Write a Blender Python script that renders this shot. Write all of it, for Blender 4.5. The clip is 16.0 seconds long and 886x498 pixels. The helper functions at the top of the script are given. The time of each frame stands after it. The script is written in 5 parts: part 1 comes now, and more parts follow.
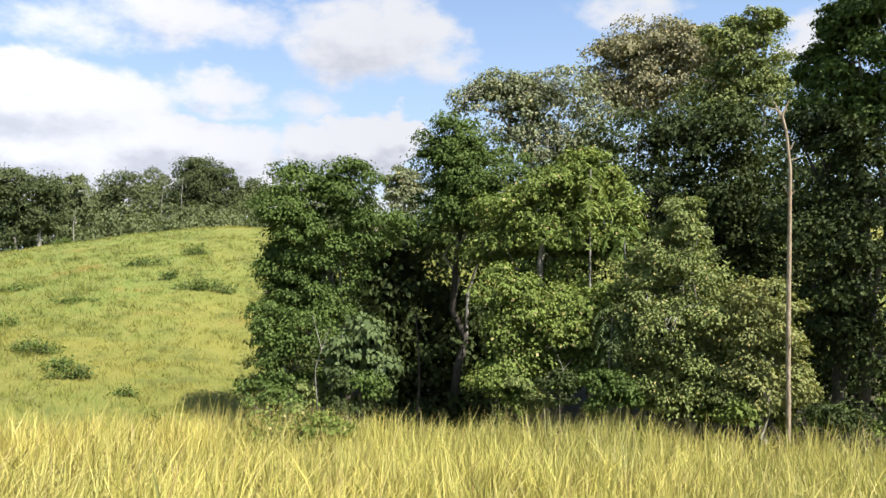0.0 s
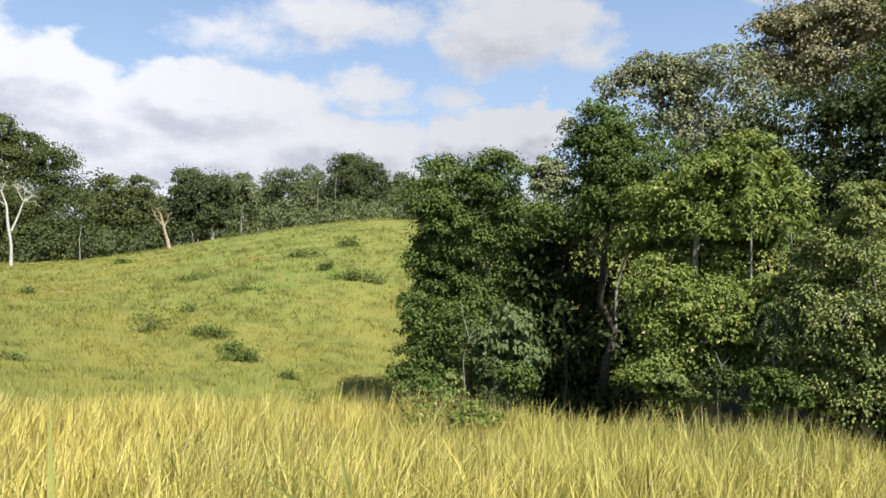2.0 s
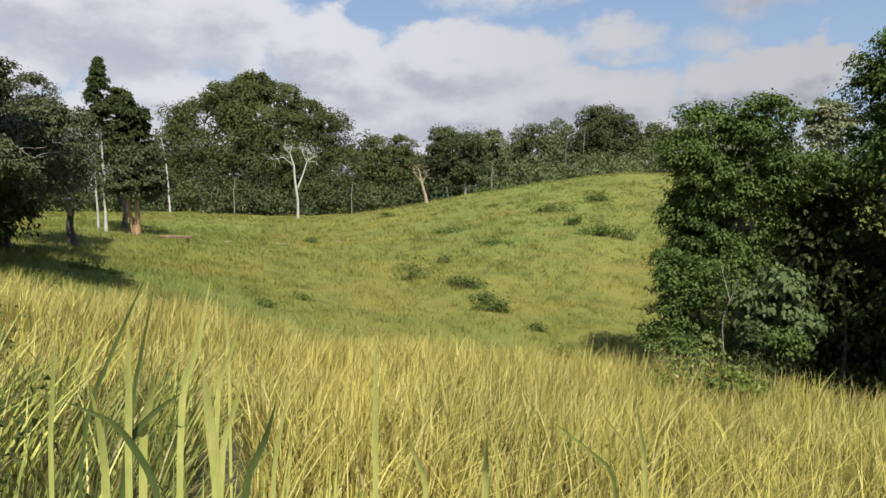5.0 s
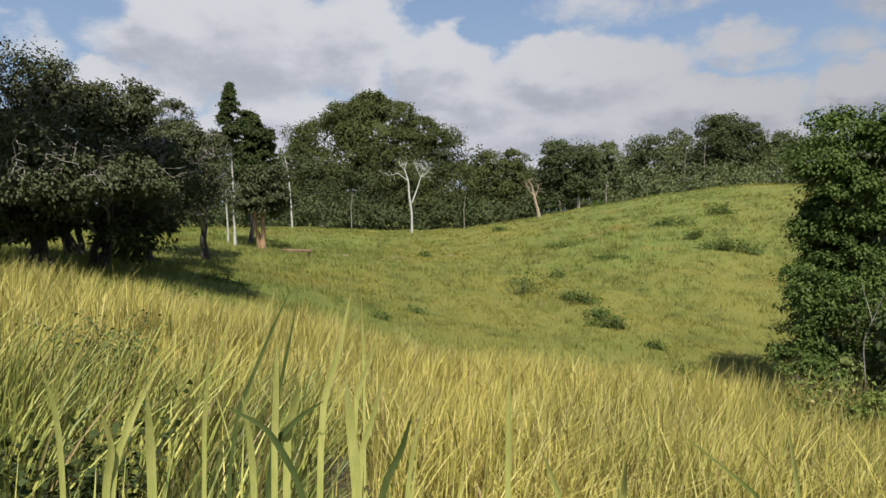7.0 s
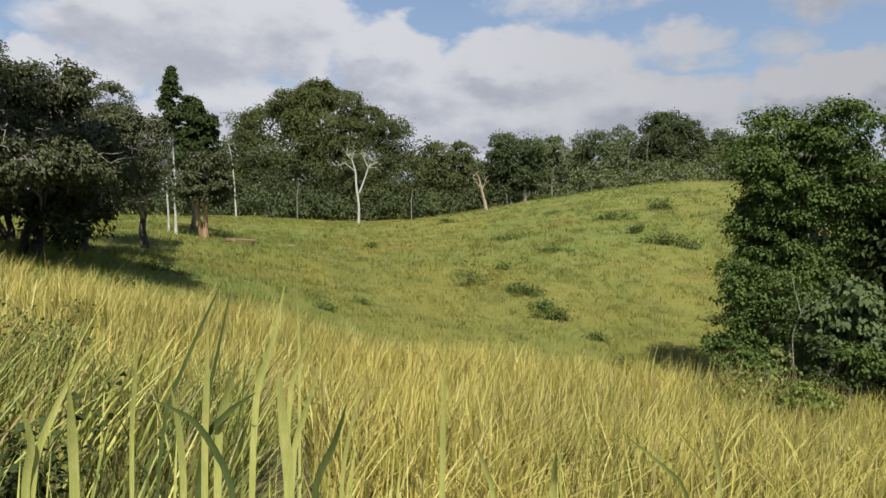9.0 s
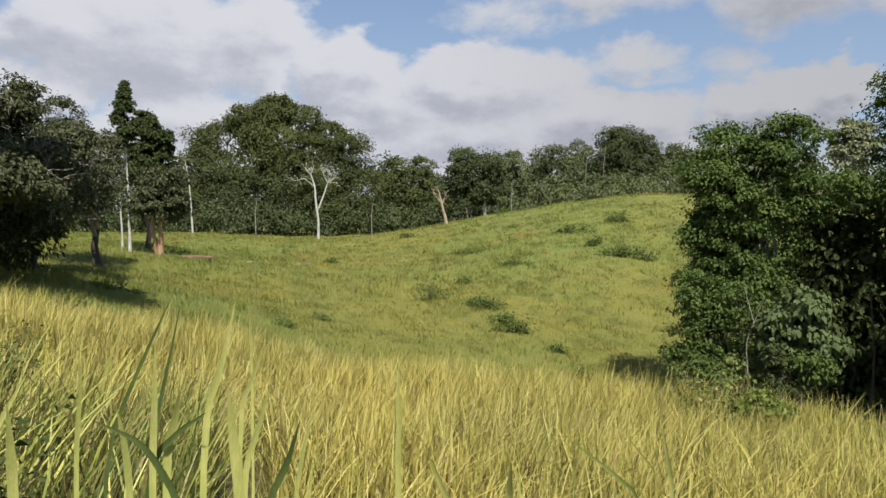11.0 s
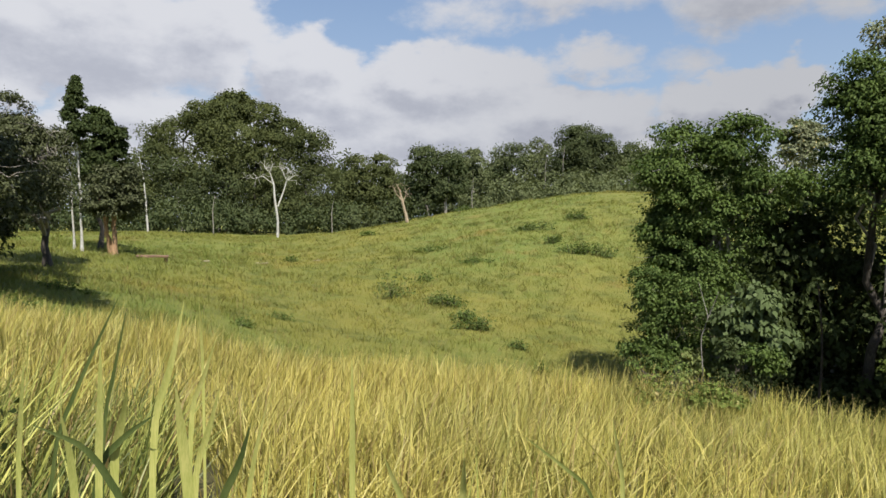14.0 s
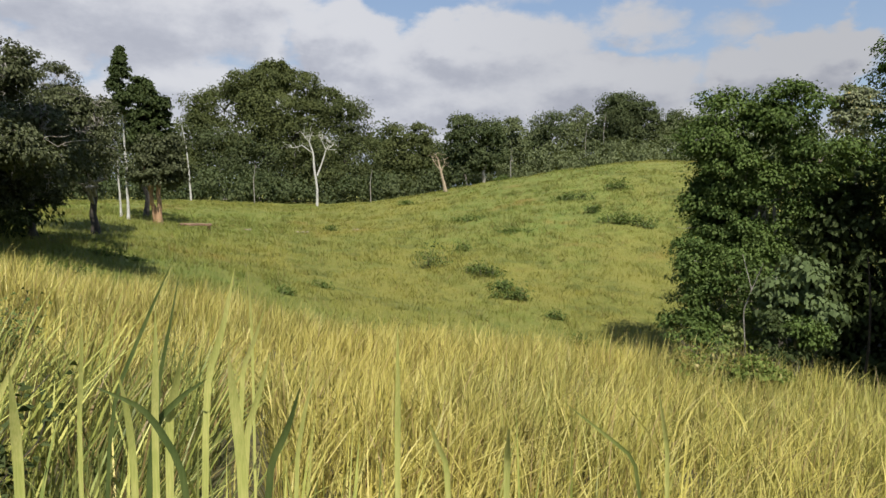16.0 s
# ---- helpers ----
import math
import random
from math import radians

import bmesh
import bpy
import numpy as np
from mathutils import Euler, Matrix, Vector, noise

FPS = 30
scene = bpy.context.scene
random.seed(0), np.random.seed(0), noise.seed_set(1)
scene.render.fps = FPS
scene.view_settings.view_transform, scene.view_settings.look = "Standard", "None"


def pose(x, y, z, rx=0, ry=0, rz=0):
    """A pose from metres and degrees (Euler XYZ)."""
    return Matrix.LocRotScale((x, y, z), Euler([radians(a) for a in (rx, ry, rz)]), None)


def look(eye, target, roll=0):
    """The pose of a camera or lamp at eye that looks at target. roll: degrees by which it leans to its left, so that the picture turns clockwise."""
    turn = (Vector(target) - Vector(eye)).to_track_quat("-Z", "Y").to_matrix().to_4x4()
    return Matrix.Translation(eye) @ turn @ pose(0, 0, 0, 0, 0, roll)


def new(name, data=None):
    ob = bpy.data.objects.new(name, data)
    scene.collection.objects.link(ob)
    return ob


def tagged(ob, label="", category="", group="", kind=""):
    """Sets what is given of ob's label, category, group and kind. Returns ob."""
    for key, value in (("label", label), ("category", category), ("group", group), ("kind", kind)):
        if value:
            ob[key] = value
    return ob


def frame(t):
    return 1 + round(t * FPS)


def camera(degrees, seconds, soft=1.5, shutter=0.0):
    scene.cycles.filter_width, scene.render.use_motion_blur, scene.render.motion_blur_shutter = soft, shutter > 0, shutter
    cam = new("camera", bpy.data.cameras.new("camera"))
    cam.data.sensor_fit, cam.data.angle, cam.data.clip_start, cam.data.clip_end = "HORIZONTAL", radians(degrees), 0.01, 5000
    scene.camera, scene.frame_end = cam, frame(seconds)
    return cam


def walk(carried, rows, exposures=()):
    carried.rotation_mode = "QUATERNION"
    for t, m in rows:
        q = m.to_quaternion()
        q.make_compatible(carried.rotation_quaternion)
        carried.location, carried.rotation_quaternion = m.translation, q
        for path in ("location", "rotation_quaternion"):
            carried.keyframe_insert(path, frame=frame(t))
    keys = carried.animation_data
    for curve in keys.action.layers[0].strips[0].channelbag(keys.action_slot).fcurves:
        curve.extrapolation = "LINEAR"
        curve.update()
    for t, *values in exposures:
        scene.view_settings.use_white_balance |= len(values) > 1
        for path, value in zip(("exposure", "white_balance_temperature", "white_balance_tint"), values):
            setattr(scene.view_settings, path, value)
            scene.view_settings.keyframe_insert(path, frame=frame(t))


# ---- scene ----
cam = camera(64.05, 16.0, soft=1.55)

# seconds, turn to the left, pitch up, lean, in degrees
TURNS = [
    (0, 0.00, 0.86, 0.23), (0.5, 2.88, 0.41, 0.27), (1, 6.12, 0.17, 0.20), (1.5, 8.64, 0.08, 0.07),
    (2, 11.62, 0.11, 0.07), (2.5, 15.52, -0.12, 0.18), (3, 18.83, -0.88, 0.11), (3.5, 22.46, -1.77, -0.06),
    (4, 25.49, -2.99, -0.03), (4.5, 28.62, -3.49, -0.16), (5, 31.36, -3.58, 0.14), (5.2, 33.12, -3.22, 0.06),
    (6.2, 38.6, -2.6, 0.0), (7.3, 40.55, -2.42, -0.20), (7.5, 40.24, -2.53, -0.29), (8, 39.08, -2.86, -0.46),
    (8.5, 37.87, -2.94, 0.02), (9, 36.10, -3.10, 0.66), (9.2, 35.00, -2.88, 0.57), (10.2, 33.1, -2.2, 0.25),
    (11.5, 32.87, -1.80, 0.11), (12, 32.72, -2.11, 0.02), (12.5, 32.84, -2.18, -0.20), (13, 32.58, -2.00, -0.02),
    (13.5, 31.21, -2.07, 0.00), (14, 29.80, -2.07, 0.02), (14.5, 29.86, -4.15, 0.06), (15, 30.92, -5.10, 0.09),
    (15.5, 31.69, -4.60, 0.08), (16, 32.86, -4.54, 0.15),
]
EYE, ARM = 1.6, 0.3


def stance(turn, pitch, lean):
    """The camera at arm's length in front of somebody who turns on the spot."""
    a, p = radians(turn), radians(pitch)
    eye = Vector((-math.sin(a) * ARM, math.cos(a) * ARM - ARM, EYE))
    return look(eye, eye + Vector((-math.sin(a) * math.cos(p), math.cos(a) * math.cos(p), math.sin(p))), lean)


walk(cam, [(t, stance(*turn)) for t, *turn in TURNS],
     exposures=[(0, 1.35), (1, 1.18), (1.5, 1.12), (2.5, 1.12), (3.5, 1.03), (4.5, 0.82), (5.2, 0.66), (7.3, 0.52), (9, 0.56), (11.5, 0.62), (14, 0.65), (16, 0.6)])

# ---- sun and sky ----
SUN_RIGHT, SUN_UP = 132.0, 56.0   # degrees to the right of the first view, and above the horizon
sun_way = Vector((math.sin(radians(SUN_RIGHT)) * math.cos(radians(SUN_UP)),
                  math.cos(radians(SUN_RIGHT)) * math.cos(radians(SUN_UP)), math.sin(radians(SUN_UP))))
sun_data = bpy.data.lights.new("sun", "SUN")
sun_data.energy, sun_data.angle, sun_data.color = 5.0, radians(0.53), (1.0, 0.95, 0.86)
sun = new("sun", sun_data)
sun.matrix_world = look(sun_way * 300, (0, 0, 0))


class Graph:
    """Short hand for node trees."""

    def __init__(self, tree):
        self.tree = tree
        tree.nodes.clear()

    def node(self, kind, inputs=None, **settings):
        n = self.tree.nodes.new(kind)
        for key, value in settings.items():
            setattr(n, key, value)
        for key, value in (inputs or {}).items():
            self.put(n.inputs[key], value)
        return n

    def put(self, socket, value):
        if isinstance(value, bpy.types.NodeSocket):
            self.tree.links.new(value, socket)
        else:
            socket.default_value = value

    def math(self, op, *values, clamp=False):
        n = self.node("ShaderNodeMath", operation=op, use_clamp=clamp)
        for socket, value in zip(n.inputs, values):
            self.put(socket, value)
        return n.outputs[0]

    def smooth(self, value, low, high, to_low=0.0, to_high=1.0):
        n = self.node("ShaderNodeMapRange", interpolation_type="SMOOTHSTEP")
        for key, v in zip((0, 1, 2, 3, 4), (value, low, high, to_low, to_high)):
            self.put(n.inputs[key], v)
        return n.outputs[0]

    def mix(self, factor, a, b, blend="MIX"):
        n = self.node("ShaderNodeMix", data_type="RGBA", blend_type=blend)
        self.put(n.inputs[0], factor)
        self.put(n.inputs[6], a)
        self.put(n.inputs[7], b)
        return n.outputs[2]

    def noise(self, vector, scale, detail=4.0, rough=0.55):
        n = self.node("ShaderNodeTexNoise", {"Scale": scale, "Detail": detail, "Roughness": rough})
        if vector is not None:
            self.put(n.inputs["Vector"], vector)
        return n.outputs[0]


def rgb(r, g, b):
    return (r, g, b, 1.0)


world = bpy.data.worlds.new("world")
scene.world = world
world.use_nodes = True
g = Graph(world.node_tree)
sky = g.node("ShaderNodeTexSky", sky_type="NISHITA", sun_disc=False, sun_elevation=radians(SUN_UP),
             sun_rotation=radians(SUN_RIGHT), air_density=1.0, dust_density=1.2, ozone_density=1.5)
way = g.node("ShaderNodeTexCoord").outputs["Generated"]
axes = g.node("ShaderNodeSeparateXYZ", {0: way}).outputs
bearing = g.math("MULTIPLY", g.math("ARCTAN2", g.math("MULTIPLY", axes[0], -1.0), axes[1]), 57.2958)
height = g.math("MULTIPLY", g.math("ARCSINE", axes[2]), 57.2958)
flat = g.node("ShaderNodeCombineXYZ", {0: g.math("MULTIPLY", bearing, 0.06), 1: g.math("MULTIPLY", height, 0.1), 2: 0.0}).outputs[0]
# heaps of cloud: bearing to the left, height, half width, half height in degrees, body
CLOUDS = [
    (28.4, 10.7, 6.7, 2.9, 1.00), (30.1, 7.7, 6.9, 1.9, 1.00), (20.0, 8.5, 6.9, 2.0, 1.00), (17.6, 12.7, 4.0, 1.5, 0.62), (7.5, 9.1, 5.8, 2.0, 1.25),
    (3.9, 9.7, 2.8, 1.8, 1.25), (11.5, 12.2, 2.0, 1.0, 0.25), (5.7, 17.3, 6.3, 3.1, 0.75), (1.2, 15.6, 2.8, 1.7, 0.40), (28.1, 16.4, 3.6, 1.9, 0.34),
    (20.1, 17.9, 5.7, 1.8, 0.42), (15.9, 17.0, 2.5, 1.6, 0.25), (-14.6, 18.9, 3.4, 1.8, 0.45), (-27.0, 16.0, 1.8, 1.5, 0.50),
    (54.9, 13.2, 9.5, 4.1, 1.05), (48.1, 13.9, 4.8, 3.5, 1.05), (60.2, 13.5, 4.1, 3.3, 1.10), (61.8, 9.6, 3.8, 1.8, 1.00), (66.3, 10.0, 2.3, 1.2, 0.90),
    (70.0, 12.3, 1.7, 1.1, 0.30), (52.5, 7.9, 5.6, 2.4, 0.90), (40.9, 11.9, 4.1, 2.8, 1.05), (36.9, 10.0, 5.4, 2.6, 0.90), (32.4, 11.9, 4.0, 2.0, 1.00),
    (28.0, 11.3, 3.9, 2.1, 0.95), (29.3, 7.6, 11.3, 2.6, 0.80), (40.5, 6.9, 9.4, 2.7, 0.80), (55.0, 4.5, 18.0, 3.0, 0.85), (22.0, 4.5, 18.0, 3.0, 0.85),
]


def cloud_body(turn_by, rise_by):
    """How much cloud lies at each point of the sky, moved by that many degrees: heaps with billowing edges."""
    at = g.node("ShaderNodeVectorMath", {0: flat, 1: (0.06 * turn_by, 0.06 * rise_by, 0.0)}, operation="ADD").outputs[0]
    push = g.node("ShaderNodeSeparateXYZ", {0: g.node("ShaderNodeTexNoise", {"Vector": at, "Scale": 4.2, "Detail": 5.0, "Roughness": 0.55}).outputs["Color"]}).outputs
    b = g.math("ADD", bearing, g.math("MULTIPLY_ADD", push[0], 6.5, turn_by - 3.25))
    h = g.math("ADD", height, g.math("MULTIPLY_ADD", push[1], 4.4, rise_by - 2.2))
    total = None
    for c_bearing, c_height, c_wide, c_high, c_body in CLOUDS:
        u = g.math("MULTIPLY", g.math("SUBTRACT", b, c_bearing), 0.8 / c_wide)
        v = g.math("MULTIPLY", g.math("SUBTRACT", h, c_height), 0.8 / c_high)
        far = g.math("MULTIPLY_ADD", u, u, g.math("MULTIPLY", v, v))
        heap = g.math("MULTIPLY_ADD", far, -c_body, c_body)
        total = heap if total is None else g.node("ShaderNodeMath", {0: total, 1: heap, 2: 0.22}, operation="SMOOTH_MAX").outputs[0]
    beyond = g.smooth(g.math("ABSOLUTE", g.math("SUBTRACT", b, 22.0)), 50.0, 75.0, -0.6, 0.0)
    overhead = g.smooth(h, 22.0, 38.0, -0.6, -0.12)
    total = g.math("MAXIMUM", g.math("MAXIMUM", total, -0.6), g.math("MAXIMUM", beyond, overhead))
    return g.math("MULTIPLY_ADD", g.math("SUBTRACT", g.noise(at, 2.6, 8.0, 0.62), 0.5), 1.5, total)


dense = cloud_body(0.0, 0.0)
above = cloud_body(-1.1, 1.7)
cover = g.smooth(dense, -0.12, 0.5)
lit = g.smooth(g.math("SUBTRACT", dense, above), -0.5, 0.6)
depth = g.smooth(above, 0.1, 1.2)
grey = g.math("MULTIPLY", depth, g.math("SUBTRACT", 1.0, lit))
shine = g.math("MULTIPLY", g.smooth(bearing, 2.0, 46.0, 5.5, 7.4), g.math("MULTIPLY_ADD", grey, -0.3, 1.0))
tint = g.mix(grey, rgb(0.97, 0.99, 1.06), rgb(0.92, 0.965, 1.12))
white = g.mix(1.0, tint, g.node("ShaderNodeCombineXYZ", {0: shine, 1: shine, 2: shine}).outputs[0], "MULTIPLY")
haze = g.smooth(height, 0.0, 26.0, 0.75, 0.22)
blue = g.mix(haze, g.mix(1.0, sky.outputs[0], rgb(1.05, 1.22, 1.4), "MULTIPLY"), rgb(4.4, 5.3, 6.6))
back = g.node("ShaderNodeBackground", {"Color": g.mix(cover, blue, white), "Strength": 0.062})
g.tree.links.new(back.outputs[0], g.node("ShaderNodeOutputWorld").inputs[0])


# ---- materials ----
def material(name, roughness=0.6):
    m = bpy.data.materials.new(name)
    m.use_nodes = True
    gr = Graph(m.node_tree)
    bsdf = gr.node("ShaderNodeBsdfPrincipled", {"Roughness": roughness})
    gr.tree.links.new(bsdf.outputs[0], gr.node("ShaderNodeOutputMaterial").inputs[0])
    return m, gr, bsdf


def where(gr):
    return gr.node("ShaderNodeNewGeometry").outputs["Position"]


def leafy(name, dark, mid, light, patch=0.8, gloss=0.6, glow=0.2, odd=None):
    """Leaves: each its own shade, patches of older and younger growth, a little light coming through."""
    m, gr, bsdf = material(name, gloss)
    island = gr.node("ShaderNodeNewGeometry").outputs["Random Per Island"]
    patches = gr.smooth(gr.noise(where(gr), patch, 3.0, 0.6), 0.36, 0.64)
    one = gr.mix(patches, rgb(*dark), rgb(*mid))
    two = gr.mix(gr.math("MULTIPLY", gr.smooth(island, 0.3, 1.0), 0.85), one, rgb(*light))
    if odd:
        two = gr.mix(gr.smooth(island, 0.965, 0.975), two, rgb(*odd))
    gr.put(bsdf.inputs["Base Color"], two)
    gr.put(bsdf.inputs["Specular IOR Level"], 0.08)
    through_leaf = gr.node("ShaderNodeBsdfTranslucent", {"Color": gr.mix(1.0, two, rgb(1.0, 1.0, 0.45), "MULTIPLY")})
    both = gr.node("ShaderNodeMixShader", {0: glow, 1: bsdf.outputs[0], 2: through_leaf.outputs[0]})
    out = [n for n in gr.tree.nodes if n.type == "OUTPUT_MATERIAL"][0]
    gr.tree.links.new(both.outputs[0], out.inputs[0])
    return m


def bark(name, dark, light, scale=6.0, low=None):
    m, gr, bsdf = material(name, 0.85)
    place = gr.node("ShaderNodeMapping", {"Vector": where(gr), "Scale": (1.0, 1.0, 0.22)}).outputs[0]
    grain = gr.noise(place, scale * 4, 6.0, 0.65)
    stain = gr.noise(where(gr), 1.1, 3.0)
    colour = gr.mix(gr.smooth(grain, 0.35, 0.68), rgb(*dark), rgb(*light))
    colour = gr.mix(gr.math("MULTIPLY", gr.smooth(stain, 0.5, 0.75), 0.5), colour, rgb(*(low or dark)))
    gr.put(bsdf.inputs["Base Color"], colour)
    bump = gr.node("ShaderNodeBump", {"Height": grain, "Strength": 0.6, "Distance": 0.03})
    gr.tree.links.new(bump.outputs[0], bsdf.inputs["Normal"])
    return m


LEAF_FRESH = leafy("leaf_fresh", (0.048, 0.078, 0.020), (0.074, 0.111, 0.026), (0.104, 0.141, 0.041))
LEAF_LIME = leafy("leaf_lime", (0.098, 0.135, 0.032), (0.137, 0.179, 0.042), (0.171, 0.213, 0.055), odd=(0.346, 0.293, 0.126))
LEAF_OLIVE = leafy("leaf_olive", (0.115, 0.143, 0.047), (0.156, 0.187, 0.061), (0.214, 0.245, 0.087), odd=(0.33, 0.28, 0.12))
LEAF_LITTER = leafy("leaf_litter", (0.075, 0.06, 0.03), (0.11, 0.09, 0.042), (0.17, 0.15, 0.07), gloss=0.8, glow=0.1, odd=(0.2, 0.12, 0.06))
# Darkest green; inside the wood its darkness also stands in for shade.
LEAF_DEEP_SHADE = leafy("leaf_deep_shade", (0.033, 0.047, 0.016), (0.045, 0.063, 0.020), (0.066, 0.084, 0.031), glow=0.2)
LEAF_GOLD = leafy("leaf_gold", (0.124, 0.143, 0.048), (0.172, 0.186, 0.060), (0.243, 0.248, 0.097), odd=(0.356, 0.280, 0.107))
LEAF_PALE = leafy("leaf_pale", (0.076, 0.104, 0.041), (0.095, 0.126, 0.050), (0.119, 0.151, 0.067), gloss=0.8, glow=0.2)
LEAF_GREY = leafy("leaf_grey", (0.046, 0.053, 0.024), (0.062, 0.071, 0.031), (0.102, 0.111, 0.059), gloss=0.5, glow=0.12)
LEAF_ASH = leafy("leaf_ash", (0.129, 0.147, 0.078), (0.173, 0.192, 0.105), (0.250, 0.262, 0.163), gloss=0.45, glow=0.18, odd=(0.397, 0.330, 0.145))
LEAF_BROWN = leafy("leaf_brown", (0.168, 0.156, 0.092), (0.207, 0.195, 0.111), (0.269, 0.257, 0.148), glow=0.18, odd=(0.34, 0.25, 0.13))
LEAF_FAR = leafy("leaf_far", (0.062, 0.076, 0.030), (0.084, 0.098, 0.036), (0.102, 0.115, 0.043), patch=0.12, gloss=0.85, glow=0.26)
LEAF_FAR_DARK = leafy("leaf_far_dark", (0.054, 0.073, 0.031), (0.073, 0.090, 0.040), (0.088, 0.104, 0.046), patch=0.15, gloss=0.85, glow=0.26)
# Pale far leaves; the paleness also carries haze behind the hill.
LEAF_FAR_PALE_HAZE = leafy("leaf_far_pale_haze", (0.088, 0.108, 0.050), (0.115, 0.135, 0.063), (0.138, 0.155, 0.077), patch=0.2, gloss=0.85, glow=0.26)
LEAF_WEED = leafy("leaf_weed", (0.062, 0.098, 0.027), (0.088, 0.125, 0.035), (0.125, 0.163, 0.050), gloss=0.6, glow=0.2)
LEAF_SCRUB = leafy("leaf_scrub", (0.075, 0.115, 0.034), (0.105, 0.148, 0.042), (0.150, 0.190, 0.060), gloss=0.8, glow=0.4)
# Dark bark, its colour lowered further for trunks standing in shade.
BARK_DARK = bark("bark_dark", (0.03, 0.025, 0.02), (0.085, 0.07, 0.055))
BARK_GREY = bark("bark_grey", (0.160, 0.148, 0.128), (0.336, 0.312, 0.272), low=(0.160, 0.104, 0.056))
BARK_WHITE = bark("bark_white", (0.29, 0.28, 0.25), (0.55, 0.535, 0.49), low=(0.240, 0.216, 0.176))
BARK_ORANGE = bark("bark_orange", (0.2, 0.115, 0.06), (0.44, 0.28, 0.15), low=(0.2, 0.13, 0.08))
BARK_POLE = bark("bark_pole", (0.208, 0.152, 0.096), (0.400, 0.328, 0.232), low=(0.272, 0.160, 0.080))
WOOD_OLD = bark("wood_old", (0.12, 0.07, 0.045), (0.26, 0.16, 0.105))
WOOD_PALE = bark("wood_pale", (0.22, 0.18, 0.12), (0.36, 0.3, 0.2))


def grassy(name, dry, gold, green, patch=0.16, glow=0.2, share=(0.36, 0.64)):
    m, gr, bsdf = material(name, 0.5)
    island = gr.node("ShaderNodeNewGeometry").outputs["Random Per Island"]
    patches = gr.smooth(gr.noise(where(gr), patch, 4.0, 0.6), *share)
    small = gr.smooth(gr.noise(where(gr), patch * 9, 2.0, 0.5), 0.4, 0.7)
    colour = gr.mix(patches, rgb(*gold), rgb(*green))
    colour = gr.mix(gr.math("MULTIPLY", small, 0.4), colour, rgb(*dry))
    colour = gr.mix(gr.smooth(island, 0.55, 1.0), colour, rgb(*dry))
    colour = gr.mix(gr.math("MULTIPLY", gr.smooth(island, 0.3, 0.0), 0.7), colour, rgb(*green))
    colour = gr.mix(gr.math("MULTIPLY", gr.smooth(island, 0.11, 0.09), 0.8), colour, rgb(0.26, 0.17, 0.075))
    vein = gr.noise(gr.node("ShaderNodeMapping", {"Vector": where(gr), "Scale": (1.0, 1.0, 0.03)}).outputs[0], 420.0, 2.0, 0.6)
    blotch = gr.noise(where(gr), 14.0, 4.0, 0.65)
    colour = gr.mix(gr.smooth(vein, 0.4, 0.62, 0.0, 0.5), colour, gr.mix(1.0, colour, rgb(0.62, 0.7, 0.5), "MULTIPLY"))
    colour = gr.mix(gr.smooth(blotch, 0.55, 0.75, 0.0, 0.45), colour, rgb(*dry))
    gr.put(bsdf.inputs["Base Color"], colour)
    gr.put(bsdf.inputs["Specular IOR Level"], 0.3)
    leak = gr.node("ShaderNodeBsdfTranslucent", {"Color": colour})
    both = gr.node("ShaderNodeMixShader", {0: glow, 1: bsdf.outputs[0], 2: leak.outputs[0]})
    out = [n for n in gr.tree.nodes if n.type == "OUTPUT_MATERIAL"][0]
    gr.tree.links.new(both.outputs[0], out.inputs[0])
    return m


